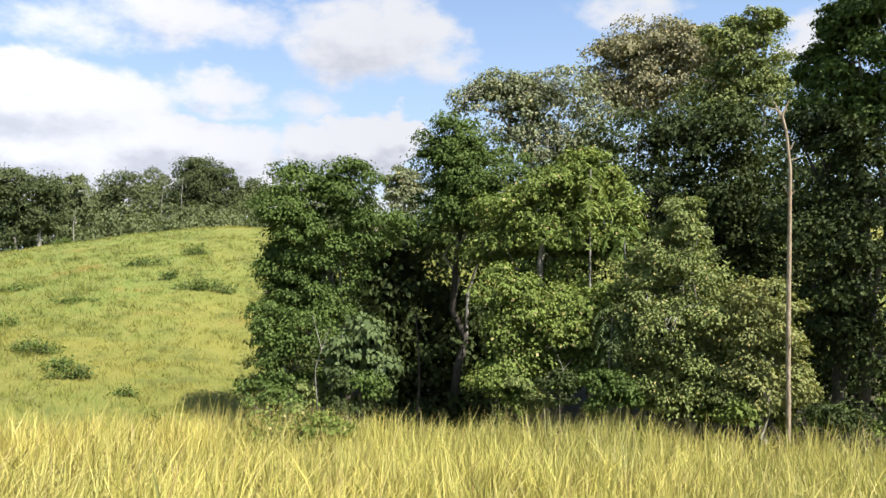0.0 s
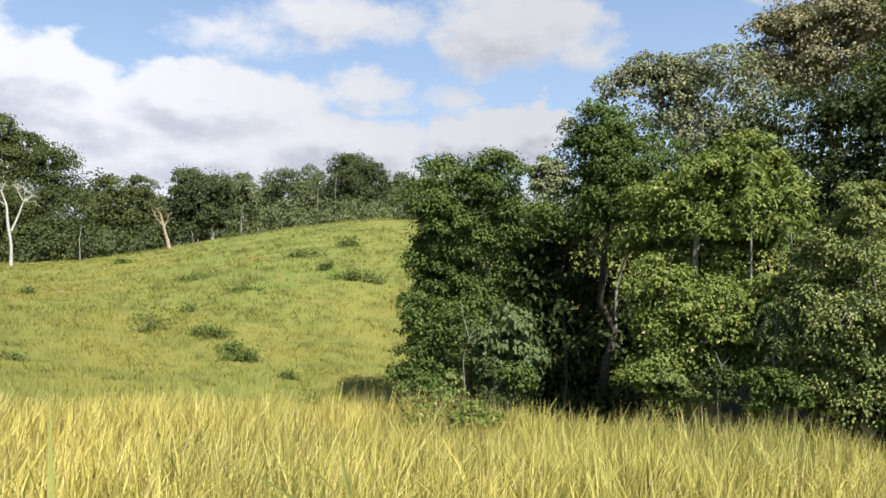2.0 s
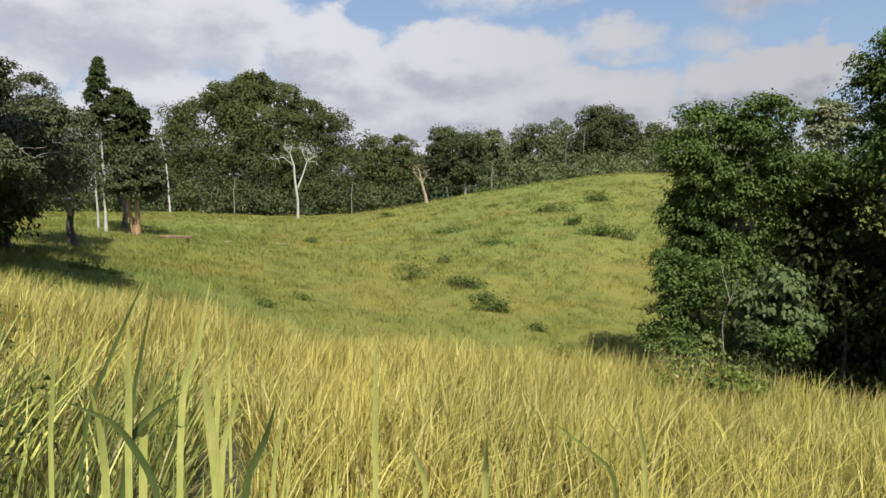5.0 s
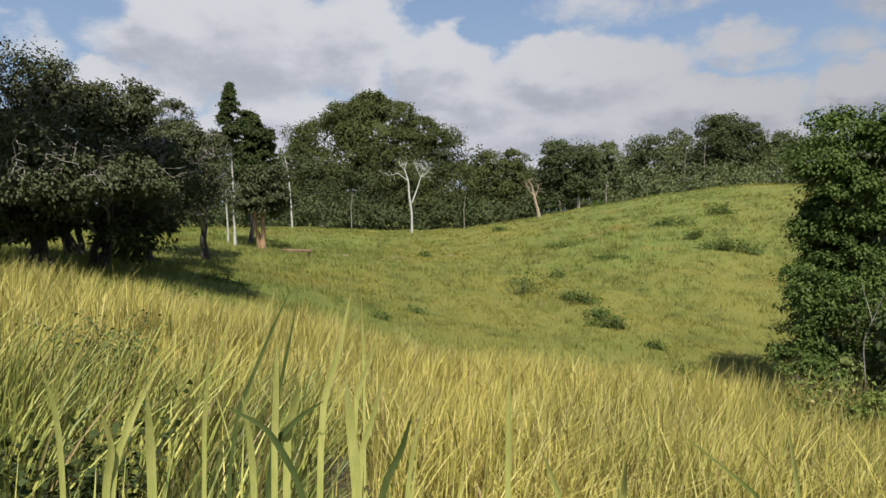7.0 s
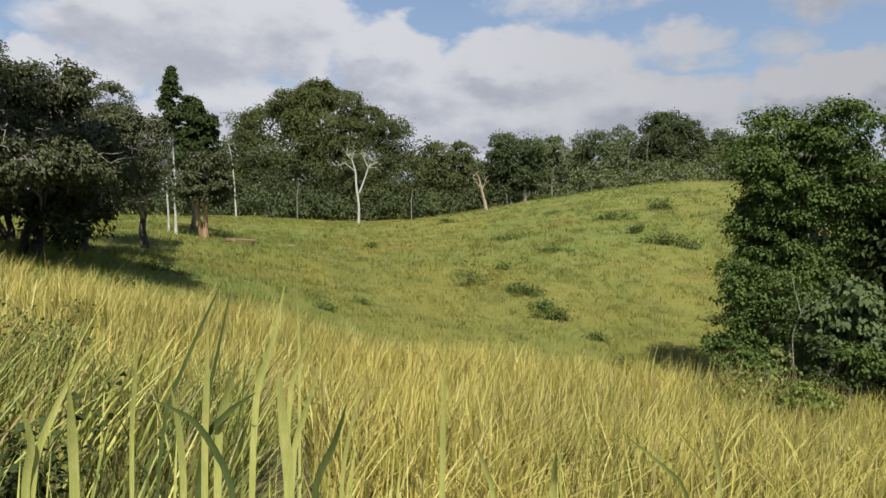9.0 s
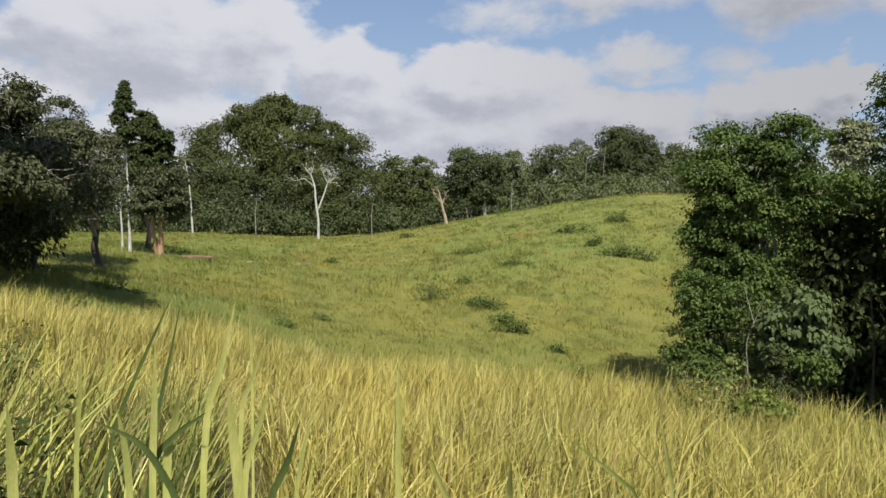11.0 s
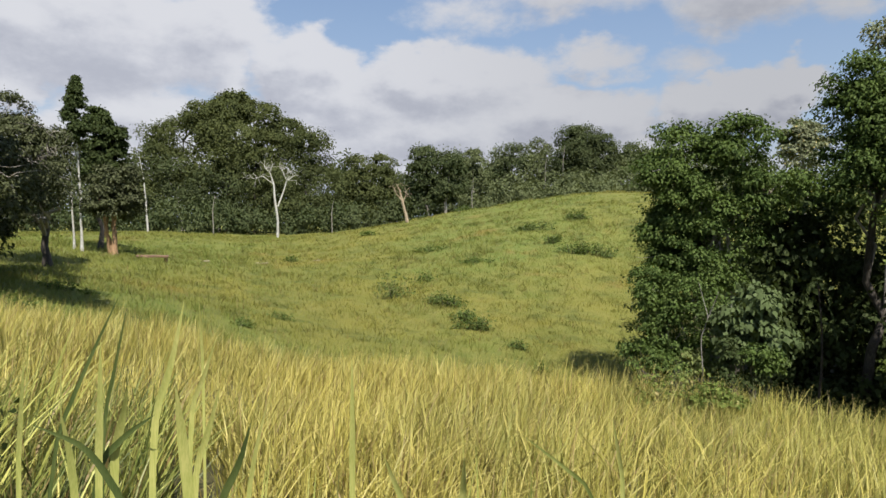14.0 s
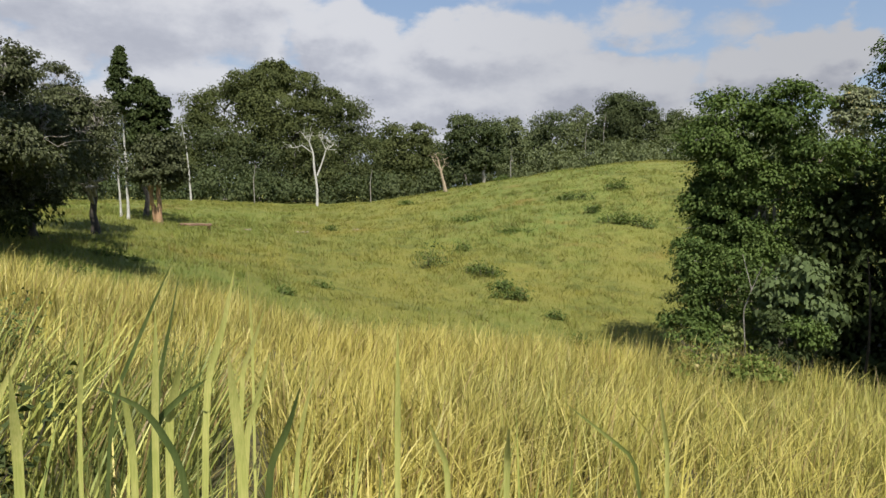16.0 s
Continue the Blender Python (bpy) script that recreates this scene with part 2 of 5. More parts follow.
def turfy(name, tone, glow):
    """Meadow turf: ochre, golden and green patches, the same over the ground and the blades on it."""
    m, gr, bsdf = material(name, 0.85)
    at = gr.node("ShaderNodeMapping", {"Vector": where(gr), "Scale": (1.0, 1.0, 0.25)}).outputs[0]
    wide = gr.smooth(gr.noise(at, 0.055, 3.0, 0.55), 0.4, 0.6)
    mid = gr.smooth(gr.noise(at, 0.24, 5.0, 0.62), 0.4, 0.62)
    small = gr.smooth(gr.noise(at, 1.3, 5.0, 0.7), 0.38, 0.66)
    colour = gr.mix(wide, rgb(0.174 * tone, 0.166 * tone, 0.036 * tone), rgb(0.118 * tone, 0.152 * tone, 0.034 * tone))
    colour = gr.mix(gr.math("MULTIPLY", mid, 0.7), colour, rgb(0.120 * tone, 0.138 * tone, 0.032 * tone))
    colour = gr.mix(gr.math("MULTIPLY", small, 0.5), colour, rgb(0.208 * tone, 0.190 * tone, 0.052 * tone))
    dark = gr.smooth(gr.noise(at, 0.5, 6.0, 0.68), 0.5, 0.66)
    colour = gr.mix(gr.math("MULTIPLY", dark, 0.75), colour, rgb(0.082 * tone, 0.094 * tone, 0.023 * tone))
    rust = gr.smooth(gr.noise(at, 0.17, 6.0, 0.7), 0.56, 0.68)
    colour = gr.mix(gr.math("MULTIPLY", rust, 0.6), colour, rgb(0.207 * tone, 0.145 * tone, 0.043 * tone))
    gr.put(bsdf.inputs["Base Color"], colour)
    gr.put(bsdf.inputs["Specular IOR Level"], 0.15)
    if glow:
        leak = gr.node("ShaderNodeBsdfTranslucent", {"Color": colour})
        both = gr.node("ShaderNodeMixShader", {0: glow, 1: bsdf.outputs[0], 2: leak.outputs[0]})
        out = [n for n in gr.tree.nodes if n.type == "OUTPUT_MATERIAL"][0]
        gr.tree.links.new(both.outputs[0], out.inputs[0])
    else:
        bump = gr.node("ShaderNodeBump", {"Height": gr.noise(where(gr), 4.0, 6.0, 0.7), "Strength": 1.0, "Distance": 0.2})
        gr.tree.links.new(bump.outputs[0], bsdf.inputs["Normal"])
    return m


GRASS_TALL = grassy("grass_tall", (0.57, 0.475, 0.155), (0.46, 0.385, 0.085), (0.205, 0.2, 0.041), patch=0.5, glow=0.2)
GRASS_GREEN = grassy("grass_green", (0.52, 0.46, 0.148), (0.40, 0.375, 0.087), (0.19, 0.2, 0.042), patch=0.6, glow=0.2)
GRASS_BROAD = grassy("grass_broad", (0.5, 0.48, 0.14), (0.37, 0.37, 0.09), (0.16, 0.195, 0.045), patch=1.2, glow=0.16)
BLADE_PALE = grassy("blade_pale", (0.6, 0.55, 0.2), (0.51, 0.49, 0.155), (0.4, 0.41, 0.12), patch=1.2, glow=0.16)
BLADE_MID = grassy("blade_mid", (0.25, 0.25, 0.075), (0.17, 0.19, 0.05), (0.085, 0.11, 0.028), patch=1.2, glow=0.12)
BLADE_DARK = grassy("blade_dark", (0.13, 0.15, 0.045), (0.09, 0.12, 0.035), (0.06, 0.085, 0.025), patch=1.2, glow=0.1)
GRASS_HILL = turfy("grass_hill", 1.47, 0.42)
# Thatch, its tone lowered to stand in for shade between the blades too.
THATCH_SHADED, gr, bsdf = material("thatch_shaded", 0.95)
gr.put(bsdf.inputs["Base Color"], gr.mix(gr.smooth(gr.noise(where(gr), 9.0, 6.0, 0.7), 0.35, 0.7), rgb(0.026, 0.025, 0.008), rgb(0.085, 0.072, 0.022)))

TUFT_GOLD = grassy("tuft_gold", (0.255, 0.228, 0.06), (0.228, 0.212, 0.048), (0.2, 0.2, 0.045), patch=0.2, glow=0.4)
TUFT_GREEN = grassy("tuft_green", (0.215, 0.215, 0.052), (0.178, 0.19, 0.041), (0.135, 0.152, 0.032), patch=0.2, glow=0.4)
SOIL = turfy("meadow_ground", 1.08, 0.0)


# ---- the land ----
BEARINGS = np.array([-180, -60, -32, 0, 12, 20, 28, 36, 43, 56, 71, 90, 180], float)
HOLLOW = np.array([-2.6, -5.0, -5.3, -5.1, -4.7, -4.1, -3.5, -2.9, -2.3, -0.8, 0.35, 0.4, -2.6])
BROW = np.array([4.5, 5.0, 5.0, 5.0, 4.9, 4.65, 3.2, 0.8, 0.15, 0.75, 0.9, 1.0, 4.5])


def ease(x, low, high):
    t = np.clip((x - low) / (high - low), 0, 1)
    return t * t * (3 - 2 * t)


def land(x, y):
    """Height of the ground: a slope under the camera, a hollow with a gully, a hill behind it."""
    x, y = np.asarray(x, float), np.asarray(y, float)
    r, a = np.hypot(x, y), np.degrees(np.arctan2(-x, y))
    soft = [np.interp((a + d + 180) % 360 - 180, BEARINGS, h) for h in (HOLLOW, BROW) for d in (-3, 0, 3)]
    low, high = sum(soft[:3]) / 3, sum(soft[3:]) / 3
    slope = -0.14 * r * np.cos(np.radians(a + 12)) * (1 - 0.25 * ease(np.abs(a), 90, 180))
    slope = slope + 0.3 * ease(a, 42, 66) * ease(r, 4, 11)
    slope = np.where(r > 20, slope * 20 / np.maximum(r, 1e-6), slope)
    rise = np.clip((r - 20) / (78 - 20), 0, 1)
    hill = low + (high - low) * (0.55 * rise + 0.45 * rise * rise * (3 - 2 * rise))
    hill = hill - 2.2 * ease(r, 80, 130) * ease(high, 2.0, 4.0)
    w = ease(r, 12.2, 19.0)
    z = slope * (1 - w) + hill * w
    rough = 0.10 * np.sin(x * 0.9 + 1.3 * np.sin(y * 0.5)) * np.sin(y * 0.8 + 0.7) * ease(r, 1.5, 6)
    rough = rough + 0.22 * np.sin(x * 0.21 + 0.4) * np.sin(y * 0.17 + 1.1) * ease(r, 24, 40)
    return z + rough


def spot(bearing, rise, r):
    """The point r metres off in plan, at that bearing to the left and that height angle from the eye."""
    a = radians(bearing)
    return Vector((-math.sin(a) * r, math.cos(a) * r, EYE + r * math.tan(radians(rise))))


def foot(bearing, r, sink=0.05):
    p = spot(bearing, 0, r)
    p.z = float(land(p.x, p.y)) - sink
    return p


def meet(bearing, rise):
    """How far off the land lies on the line at that bearing and height angle, beyond the near slope or on it."""
    r = np.arange(3.0, 140.0, 0.1)
    a = radians(bearing)
    gap = EYE + r * math.tan(radians(rise)) - land(-math.sin(a) * r, math.cos(a) * r) - 0.15
    low = np.nonzero(gap < 0)[0]
    return float(r[low[0]]) if len(low) else 78.0


def mesh_object(name, verts, faces, mat, smooth=False):
    """faces: an array with the same number of corners in each row, or a list of such arrays."""
    blocks = [np.asarray(b, np.int32) for b in (faces if isinstance(faces, list) else [faces]) if len(b)]
    me = bpy.data.meshes.new(name)
    sizes = np.concatenate([np.full(len(b), b.shape[1], np.int32) for b in blocks])
    loops = np.concatenate([b.ravel() for b in blocks])
    verts = np.asarray(verts, np.float32)
    me.vertices.add(len(verts))
    me.vertices.foreach_set("co", verts.ravel())
    me.loops.add(len(loops))
    me.loops.foreach_set("vertex_index", loops)
    me.polygons.add(len(sizes))
    me.polygons.foreach_set("loop_start", np.concatenate([[0], np.cumsum(sizes)[:-1]]).astype(np.int32))
    me.update(calc_edges=True)
    if smooth:
        me.polygons.foreach_set("use_smooth", np.ones(len(sizes), bool))
    me.materials.append(mat)
    return new(name, me)


def part(name, verts, faces, mat, parent, label="", smooth=True):
    """One mesh under a thing; points are given in the world, the thing stands unturned at its base."""
    ob = mesh_object(name, np.asarray(verts) - np.array(parent.location), faces, mat, smooth)
    ob.parent = parent
    return tagged(ob, label)


rings = np.concatenate([[0.0], np.geomspace(0.6, 140, 110), np.geomspace(160, 2500, 14)])
steps = 240
turn = np.linspace(0, 2 * np.pi, steps, endpoint=False)
px, py = -np.outer(rings, np.sin(turn)), np.outer(rings, np.cos(turn))
pz = land(px, py)
i, j = np.meshgrid(np.arange(len(rings) - 1), np.arange(steps), indexing="ij")
k = (j + 1) % steps
quads = np.stack([i * steps + j, (i + 1) * steps + j, (i + 1) * steps + k, i * steps + k], -1).reshape(-1, 4)
ground = mesh_object("ground", np.stack([px, py, pz], -1).reshape(-1, 3), quads, SOIL, True)
# Under tall grass and on the wood floor: litter plus shade, as colour.
ground.data.materials.append(THATCH_SHADED)
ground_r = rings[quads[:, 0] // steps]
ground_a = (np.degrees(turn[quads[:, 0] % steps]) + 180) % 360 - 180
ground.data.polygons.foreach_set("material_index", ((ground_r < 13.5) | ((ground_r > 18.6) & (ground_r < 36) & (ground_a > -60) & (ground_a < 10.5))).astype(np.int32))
tagged(ground, "rolling meadow ground with a hollow and a low hill", "ground", kind="structure")


# ---- makers ----
def tube(points, radii, sides=7):
    """A tapered limb along the points: vertices and quads."""
    p, rad = np.asarray(points, float), np.asarray(radii, float)
    along = np.gradient(p, axis=0)
    along /= np.linalg.norm(along, axis=1, keepdims=True) + 1e-9
    ref = np.where(np.abs(along[:, 2:3]) > 0.9, [[1.0, 0, 0]], [[0, 0, 1.0]])
    s = np.cross(along, ref)
    s /= np.linalg.norm(s, axis=1, keepdims=True) + 1e-9
    t = np.cross(along, s)
    a = np.linspace(0, 2 * np.pi, sides, endpoint=False)
    v = p[:, None] + rad[:, None, None] * (np.cos(a)[None, :, None] * s[:, None] + np.sin(a)[None, :, None] * t[:, None])
    n = len(p)
    i, j = np.meshgrid(np.arange(n - 1), np.arange(sides), indexing="ij")
    k = (j + 1) % sides
    f = np.stack([i * sides + j, i * sides + k, (i + 1) * sides + k, (i + 1) * sides + j], -1).reshape(-1, 4)
    return v.reshape(-1, 3), f


def join(pieces):
    verts, faces, at = [], [], 0
    for v, f in pieces:
        verts.append(v)
        faces.append(f + at)
        at += len(v)
    return np.concatenate(verts), np.concatenate(faces)


def limb(rng, a, b, r0, r1, bend=0.12, n=6):
    """A crooked limb from a to b."""
    a, b = np.asarray(a, float), np.asarray(b, float)
    t = np.linspace(0, 1, n)[:, None]
    length = np.linalg.norm(b - a)
    wob = rng.normal(0, bend * length * 0.35, (n, 3)) * np.sin(np.pi * t)
    sag = np.array([0, 0, 1.0]) * bend * length * np.sin(np.pi * t) * 0.5
    return tube(a + (b - a) * t + wob + sag, np.linspace(r0, r1, n), 6 if r0 > 0.04 else 4)


def leaves(rng, base, way, length, width, droop=0.25, round_leaf=False, facing=(0, 0, 1.0)):
    """One folded four-cornered leaf for every row of base and way."""
    n = len(base)
    way = way / (np.linalg.norm(way, axis=1, keepdims=True) + 1e-9)
    side = np.cross(way, np.asarray(facing) + rng.normal(0, 0.5, (n, 3)))
    side /= np.linalg.norm(side, axis=1, keepdims=True) + 1e-9
    face = np.cross(side, way)
    l = (length * rng.uniform(0.65, 1.25, n))[:, None]
    w = (width * rng.uniform(0.7, 1.2, n))[:, None]
    mid = base + way * l * 0.48
    tip = base + way * l - np.array([0, 0, 1.0]) * l * droop * rng.uniform(0.2, 1.4, n)[:, None]
    fold = face * w * 0.22
    if round_leaf:
        one, two = base + way * l * 0.22, base + way * l * 0.72
        v = np.stack([base, one + side * w * 0.45 + fold, two + side * w * 0.42 + fold * 0.4, tip, two - side * w * 0.42 + fold * 0.4, one - side * w * 0.45 + fold], 1)
        return v.reshape(-1, 3), np.arange(6 * n).reshape(n, 6)
    v = np.stack([base, mid + side * w / 2 + fold, tip, mid - side * w / 2 + fold], 1)
    return v.reshape(-1, 3), np.arange(4 * n).reshape(n, 4)


def foliage(rng, blobs, per, leaf, width, clumps=16, droop=0.3, thick=0.55, round_leaf=False, flat_spray=0.6, hang=0.35, stray=0.15, under=0.32):
    """Domed sprays of overlapping leaves over the blobs (centre, radii), hollow and shaded below. Returns leaf geometry and the spray centres."""
    bases, ways, faces, middles = [], [], [], []
    for centre, radii in blobs:
        centre, radii = np.asarray(centre, float), np.asarray(radii, float)
        k = clumps
        d = rng.normal(0, 1, (k, 3))
        d /= np.linalg.norm(d, axis=1, keepdims=True)
        d[:, 2] = np.where(d[:, 2] < -0.75, -d[:, 2], d[:, 2])
        reach = rng.uniform(1 - thick, 1.0, k)[:, None] ** 0.7
        mid = centre + d * radii * reach * 0.86
        middles.append(mid)
        share = rng.uniform(0.55, 1.25, k)
        size = share * radii.mean() * 1.3 / math.sqrt(k)
        weight = size ** 2
        pick = rng.choice(k, max(8, int(per)), p=weight / weight.sum())
        n = len(pick)
        off = rng.normal(0, 1, (n, 3))
        off /= np.linalg.norm(off, axis=1, keepdims=True)
        off[:, 2] = np.abs(off[:, 2]) * (0.85 + under) - under
        tilt = (d * [0.5, 0.5, 0.25])[pick]
        shell = np.where(rng.uniform(0, 1, n) < stray, rng.uniform(1.05, 1.45, n), rng.uniform(0.45, 1.0, n) ** 0.45)[:, None]
        lobes = 1 + 0.28 * np.sin(np.arctan2(off[:, 1], off[:, 0]) * 5 + pick * 1.7)[:, None]
        p = mid[pick] + (off + tilt * 0.35) * [1.0, 1.0, flat_spray] * size[pick][:, None] * shell * lobes * 1.3
        bases.append(p)
        out = off * [1.0, 1.0, 1.0 / flat_spray] + tilt + [0, 0, 0.2]
        out /= np.linalg.norm(out, axis=1, keepdims=True) + 1e-9
        way = off * [1.0, 1.0, 0.3] + tilt + rng.normal(0, 0.55, (n, 3)) - [0, 0, hang]
        ways.append(way - 0.7 * (way * out).sum(1, keepdims=True) * out)
        faces.append(out)
    bases, ways, faces = np.concatenate(bases), np.concatenate(ways), np.concatenate(faces)
    return leaves(rng, bases, ways, leaf, width, droop, round_leaf, faces), np.concatenate(middles)


def thing(name, base, label, category, group=""):
    ob = new(name)
    ob.location = base
    ob.empty_display_size = 0.3
    return tagged(ob, label, category, group)


def tree(name, seed, base, forms, r, mat, bark_mat, label, leaf=0.17, width=0.083, per=1500, trunk=0.12, lean=None,
         clumps=24, category="tree", group="", droop=0.16, deep=0.9, thick=0.55, crook=0.03, round_leaf=False, showing=0, twigs=7, stems=1, limbs_mat=None, flat_spray=0.7, fill=1.1, under=0.5, plump=0.98):
    """forms: blobs as bearing, height angle, half width and half height in degrees, and how far behind the trunk they hang."""
    rng = np.random.default_rng(seed)
    blobs = []
    for form in forms:
        b, e, w, h = form[:4]
        away = form[4] if len(form) > 4 else rng.uniform(-0.25, 0.25) * r * radians(w)
        c = spot(b, e, r + away)
        side, up = (r + away) * radians(w) * 1.04, (r + away) * radians(h) * 1.12
        blobs.append((np.array(c), np.array([side, max(side * deep, 0.5 * up), up])))
    blobs += [((c0 + c1) / 2 + rng.normal(0, 0.25, 3) * r0, (r0 + r1) / 2 * rng.uniform(0.5, 0.85))
              for (c0, r0), (c1, r1) in zip(blobs, blobs[1:]) if np.linalg.norm(c1 - c0) < 1.6 * (r0[0] + r1[0])]
    thing_ob = thing(name, base, label, category, group)
    (v, f), middles = foliage(rng, blobs, per * fill, leaf * 0.72, width * plump, clumps, droop, thick, round_leaf, flat_spray, under=under)
    part("crown", v, f, mat, thing_ob, smooth=False)
    for n in range(showing):
        centre, radii = blobs[int(rng.integers(0, len(blobs)))]
        d = np.array([-centre[0], -centre[1], 0.0])
        d = d / np.linalg.norm(d) * 0.9 + rng.normal(0, 0.45, 3)
        end = centre + d / np.linalg.norm(d) * radii * rng.uniform(0.95, 1.12)
        end[2] = min(end[2] + 0.15 * radii[2], centre[2] + 0.45 * radii[2])
        stem = limb(rng, centre - [0, 0, 0.4 * radii[2]], end, 0.022, 0.008, 0.3, 9)
        spurs = [limb(rng, stem[0][4 * k], stem[0][4 * k] + (end - centre) * 0.35 + rng.normal(0, 0.22, 3) * radii, 0.014, 0.005, 0.3, 5) for k in (4, 5, 6)]
        v, f = join([stem] + spurs)
        part("branch", v, f, limbs_mat or bark_mat, thing_ob, "bare pale branch")
    low = np.array(base)
    tops = np.array([c for c, _ in blobs[:len(forms)]])
    crown_mid = tops.mean(axis=0) if lean is None else np.array(lean)
    for s in range(stems):
        start = low + ([rng.uniform(-0.5, 0.5) * trunk * 6, rng.uniform(-0.5, 0.5) * trunk * 6, 0] if s else 0)
        goal = crown_mid + (rng.normal(0, 0.5, 3) if s else 0)
        t = np.linspace(0, 1, 9)[:, None]
        path = start + (goal - start) * t + np.sin(np.pi * t) * rng.normal(0, crook, (9, 3)) * np.linalg.norm(goal - start)
        girth = trunk * (1 - 0.62 * t[:, 0]) * (1 + 0.35 * np.exp(-t[:, 0] * 22))
        v, f = tube(path, girth, 9)
        part("trunk", v, f, bark_mat, thing_ob)
        fine = []
        for c in tops[s::stems]:
            at = path[min(8, 3 + int(rng.integers(0, 5)))]
            v, f = limb(rng, at, c, trunk * 0.42, trunk * 0.12, 0.16)
            part("branch", v, f, limbs_mat or bark_mat, thing_ob)
            near = middles[np.argsort(np.linalg.norm(middles - c, axis=1))[:twigs]]
            fine += [limb(rng, c, m, trunk * 0.14, trunk * 0.03, 0.2, 4) for m in near]
        if fine:
            v, f = join(fine)
            tagged(part("twig", v, f, limbs_mat or bark_mat, thing_ob), kind="stuff")
    return thing_ob


# ---- wood on the near side: trees beyond the brow of the slope ----
COPSE = "trees of the near wood"
tree("broadleaf_tree", 1, foot(6.49, 22.5), [(12.3, 3.3, 3.2, 2.5), (11.0, 5.5, 3.2, 2.1), (7.3, 6.1, 2.6, 1.9), (9.7, 1.8, 4.8, 2.8), (5.4, 2.2, 3.2, 2.0), (8.9, -1.4, 3.6, 2.4), (11.9, -0.9, 3.2, 2.5), (10.1, -3.9, 3.2, 2.2), (8.6, -4.2, 1.6, 1.7), (12.9, -0.6, 1.6, 1.4), (12.5, -3.2, 1.5, 1.2), (13.4, -5.4, 1.4, 1.3)],
     22.5, LEAF_FRESH, BARK_DARK, "round leafy green tree at the edge of the wood", per=2900, leaf=0.146, width=0.071, group=COPSE, showing=5, limbs_mat=BARK_GREY, trunk=0.16)
tree("broadleaf_tree", 2, foot(-0.78, 25.0), [(-0.7, 9.3, 2.6, 2.2), (-1.4, 7.3, 3.9, 2.5), (-0.5, 5.0, 2.6, 2.6), (-3.0, 4.1, 4.6, 3.2), (-0.9, 2.4, 3.2, 2.0), (-4.4, 7.3, 2.7, 2.7)],
     25.0, LEAF_FRESH, BARK_DARK, "tall pointed green tree with glossy leaves", per=3970, leaf=0.146, width=0.071, group=COPSE, showing=5, limbs_mat=BARK_GREY, trunk=0.17)
tree("broadleaf_tree", 3, foot(-7.79, 21.5), [(-5.5, 3.9, 3.4, 2.1), (-9.3, 5.7, 3.9, 1.4), (-11.5, 7.2, 2.5, 1.6), (-12.4, 4.7, 3.7, 1.6), (-9.8, 2.7, 4.3, 2.2), (-5.3, 0.5, 3.7, 2.3), (-13.3, 2.7, 2.7, 2.7), (-9.8, -0.4, 2.7, 1.8)],
     21.5, LEAF_LIME, BARK_GREY, "green tree with flat tiers of leaves and a pale trunk", per=3289, leaf=0.171, width=0.073, group=COPSE, showing=5, limbs_mat=BARK_GREY, trunk=0.13)
tree("broadleaf_tree", 4, foot(-6.22, 19.5), [(-5.0, -2.4, 2.6, 1.9), (-6.7, -4.5, 3.6, 2.5), (-9.8, -5.8, 4.1, 3.2), (-5.0, -7.4, 2.6, 2.4), (-8.0, -8.9, 4.6, 2.7), (-12.9, -4.4, 2.7, 2.7), (-12.0, -8.4, 2.7, 2.7)],
     19.5, LEAF_LIME, BARK_GREY, "young leafy tree in front of the wood", per=2327, leaf=0.157, width=0.073, group=COPSE, trunk=0.08, stems=3)
tree("broadleaf_tree", 5, foot(-18.35, 18.5), [(-19.0, 3.3, 1.9, 1.6), (-17.9, 0.9, 3.0, 2.3), (-18.8, -2.1, 3.9, 2.7), (-17.5, -5.6, 4.3, 3.0), (-20.8, -5.9, 3.4, 3.2), (-18.4, -8.9, 5.0, 2.5), (-15.9, -3.5, 2.3, 2.7), (-21.2, -9.6, 3.2, 2.1)],
     18.5, LEAF_OLIVE, BARK_GREY, "cone-shaped young tree with olive green leaves", per=2909, leaf=0.122, width=0.055, group=COPSE, showing=5, limbs_mat=BARK_GREY, trunk=0.08, stems=2)
tree("broadleaf_tree", 6, foot(-24.27, 18.2), [(-24.3, -3.0, 2.5, 1.9), (-23.5, -5.3, 3.2, 2.3), (-25.0, -7.3, 2.5, 2.7), (-23.1, -9.5, 3.2, 2.1), (-26.1, -9.2, 1.8, 2.1)],
     18.2, LEAF_GOLD, BARK_GREY, "yellow-green young tree beside the bare pole", per=2150, leaf=0.114, width=0.055, group=COPSE, trunk=0.06, stems=2)
tree("broadleaf_tree", 7, foot(-6.67, 31.0), [(-2.7, 12.4, 2.5, 1.6), (-4.3, 13.7, 2.3, 1.3), (-7.3, 13.0, 3.0, 1.7), (-9.8, 13.6, 2.7, 1.6), (-5.3, 10.8, 3.7, 2.1), (-9.1, 11.0, 3.9, 2.3), (-8.0, 8.1, 5.0, 2.5), (-12.4, 9.8, 3.2, 2.7)],
     31.0, LEAF_ASH, BARK_GREY, "tall grey-green tree with an open airy crown", per=2238, leaf=0.216, width=0.100, group=COPSE, trunk=0.22, showing=16, thick=0.5, clumps=34, fill=0.6)
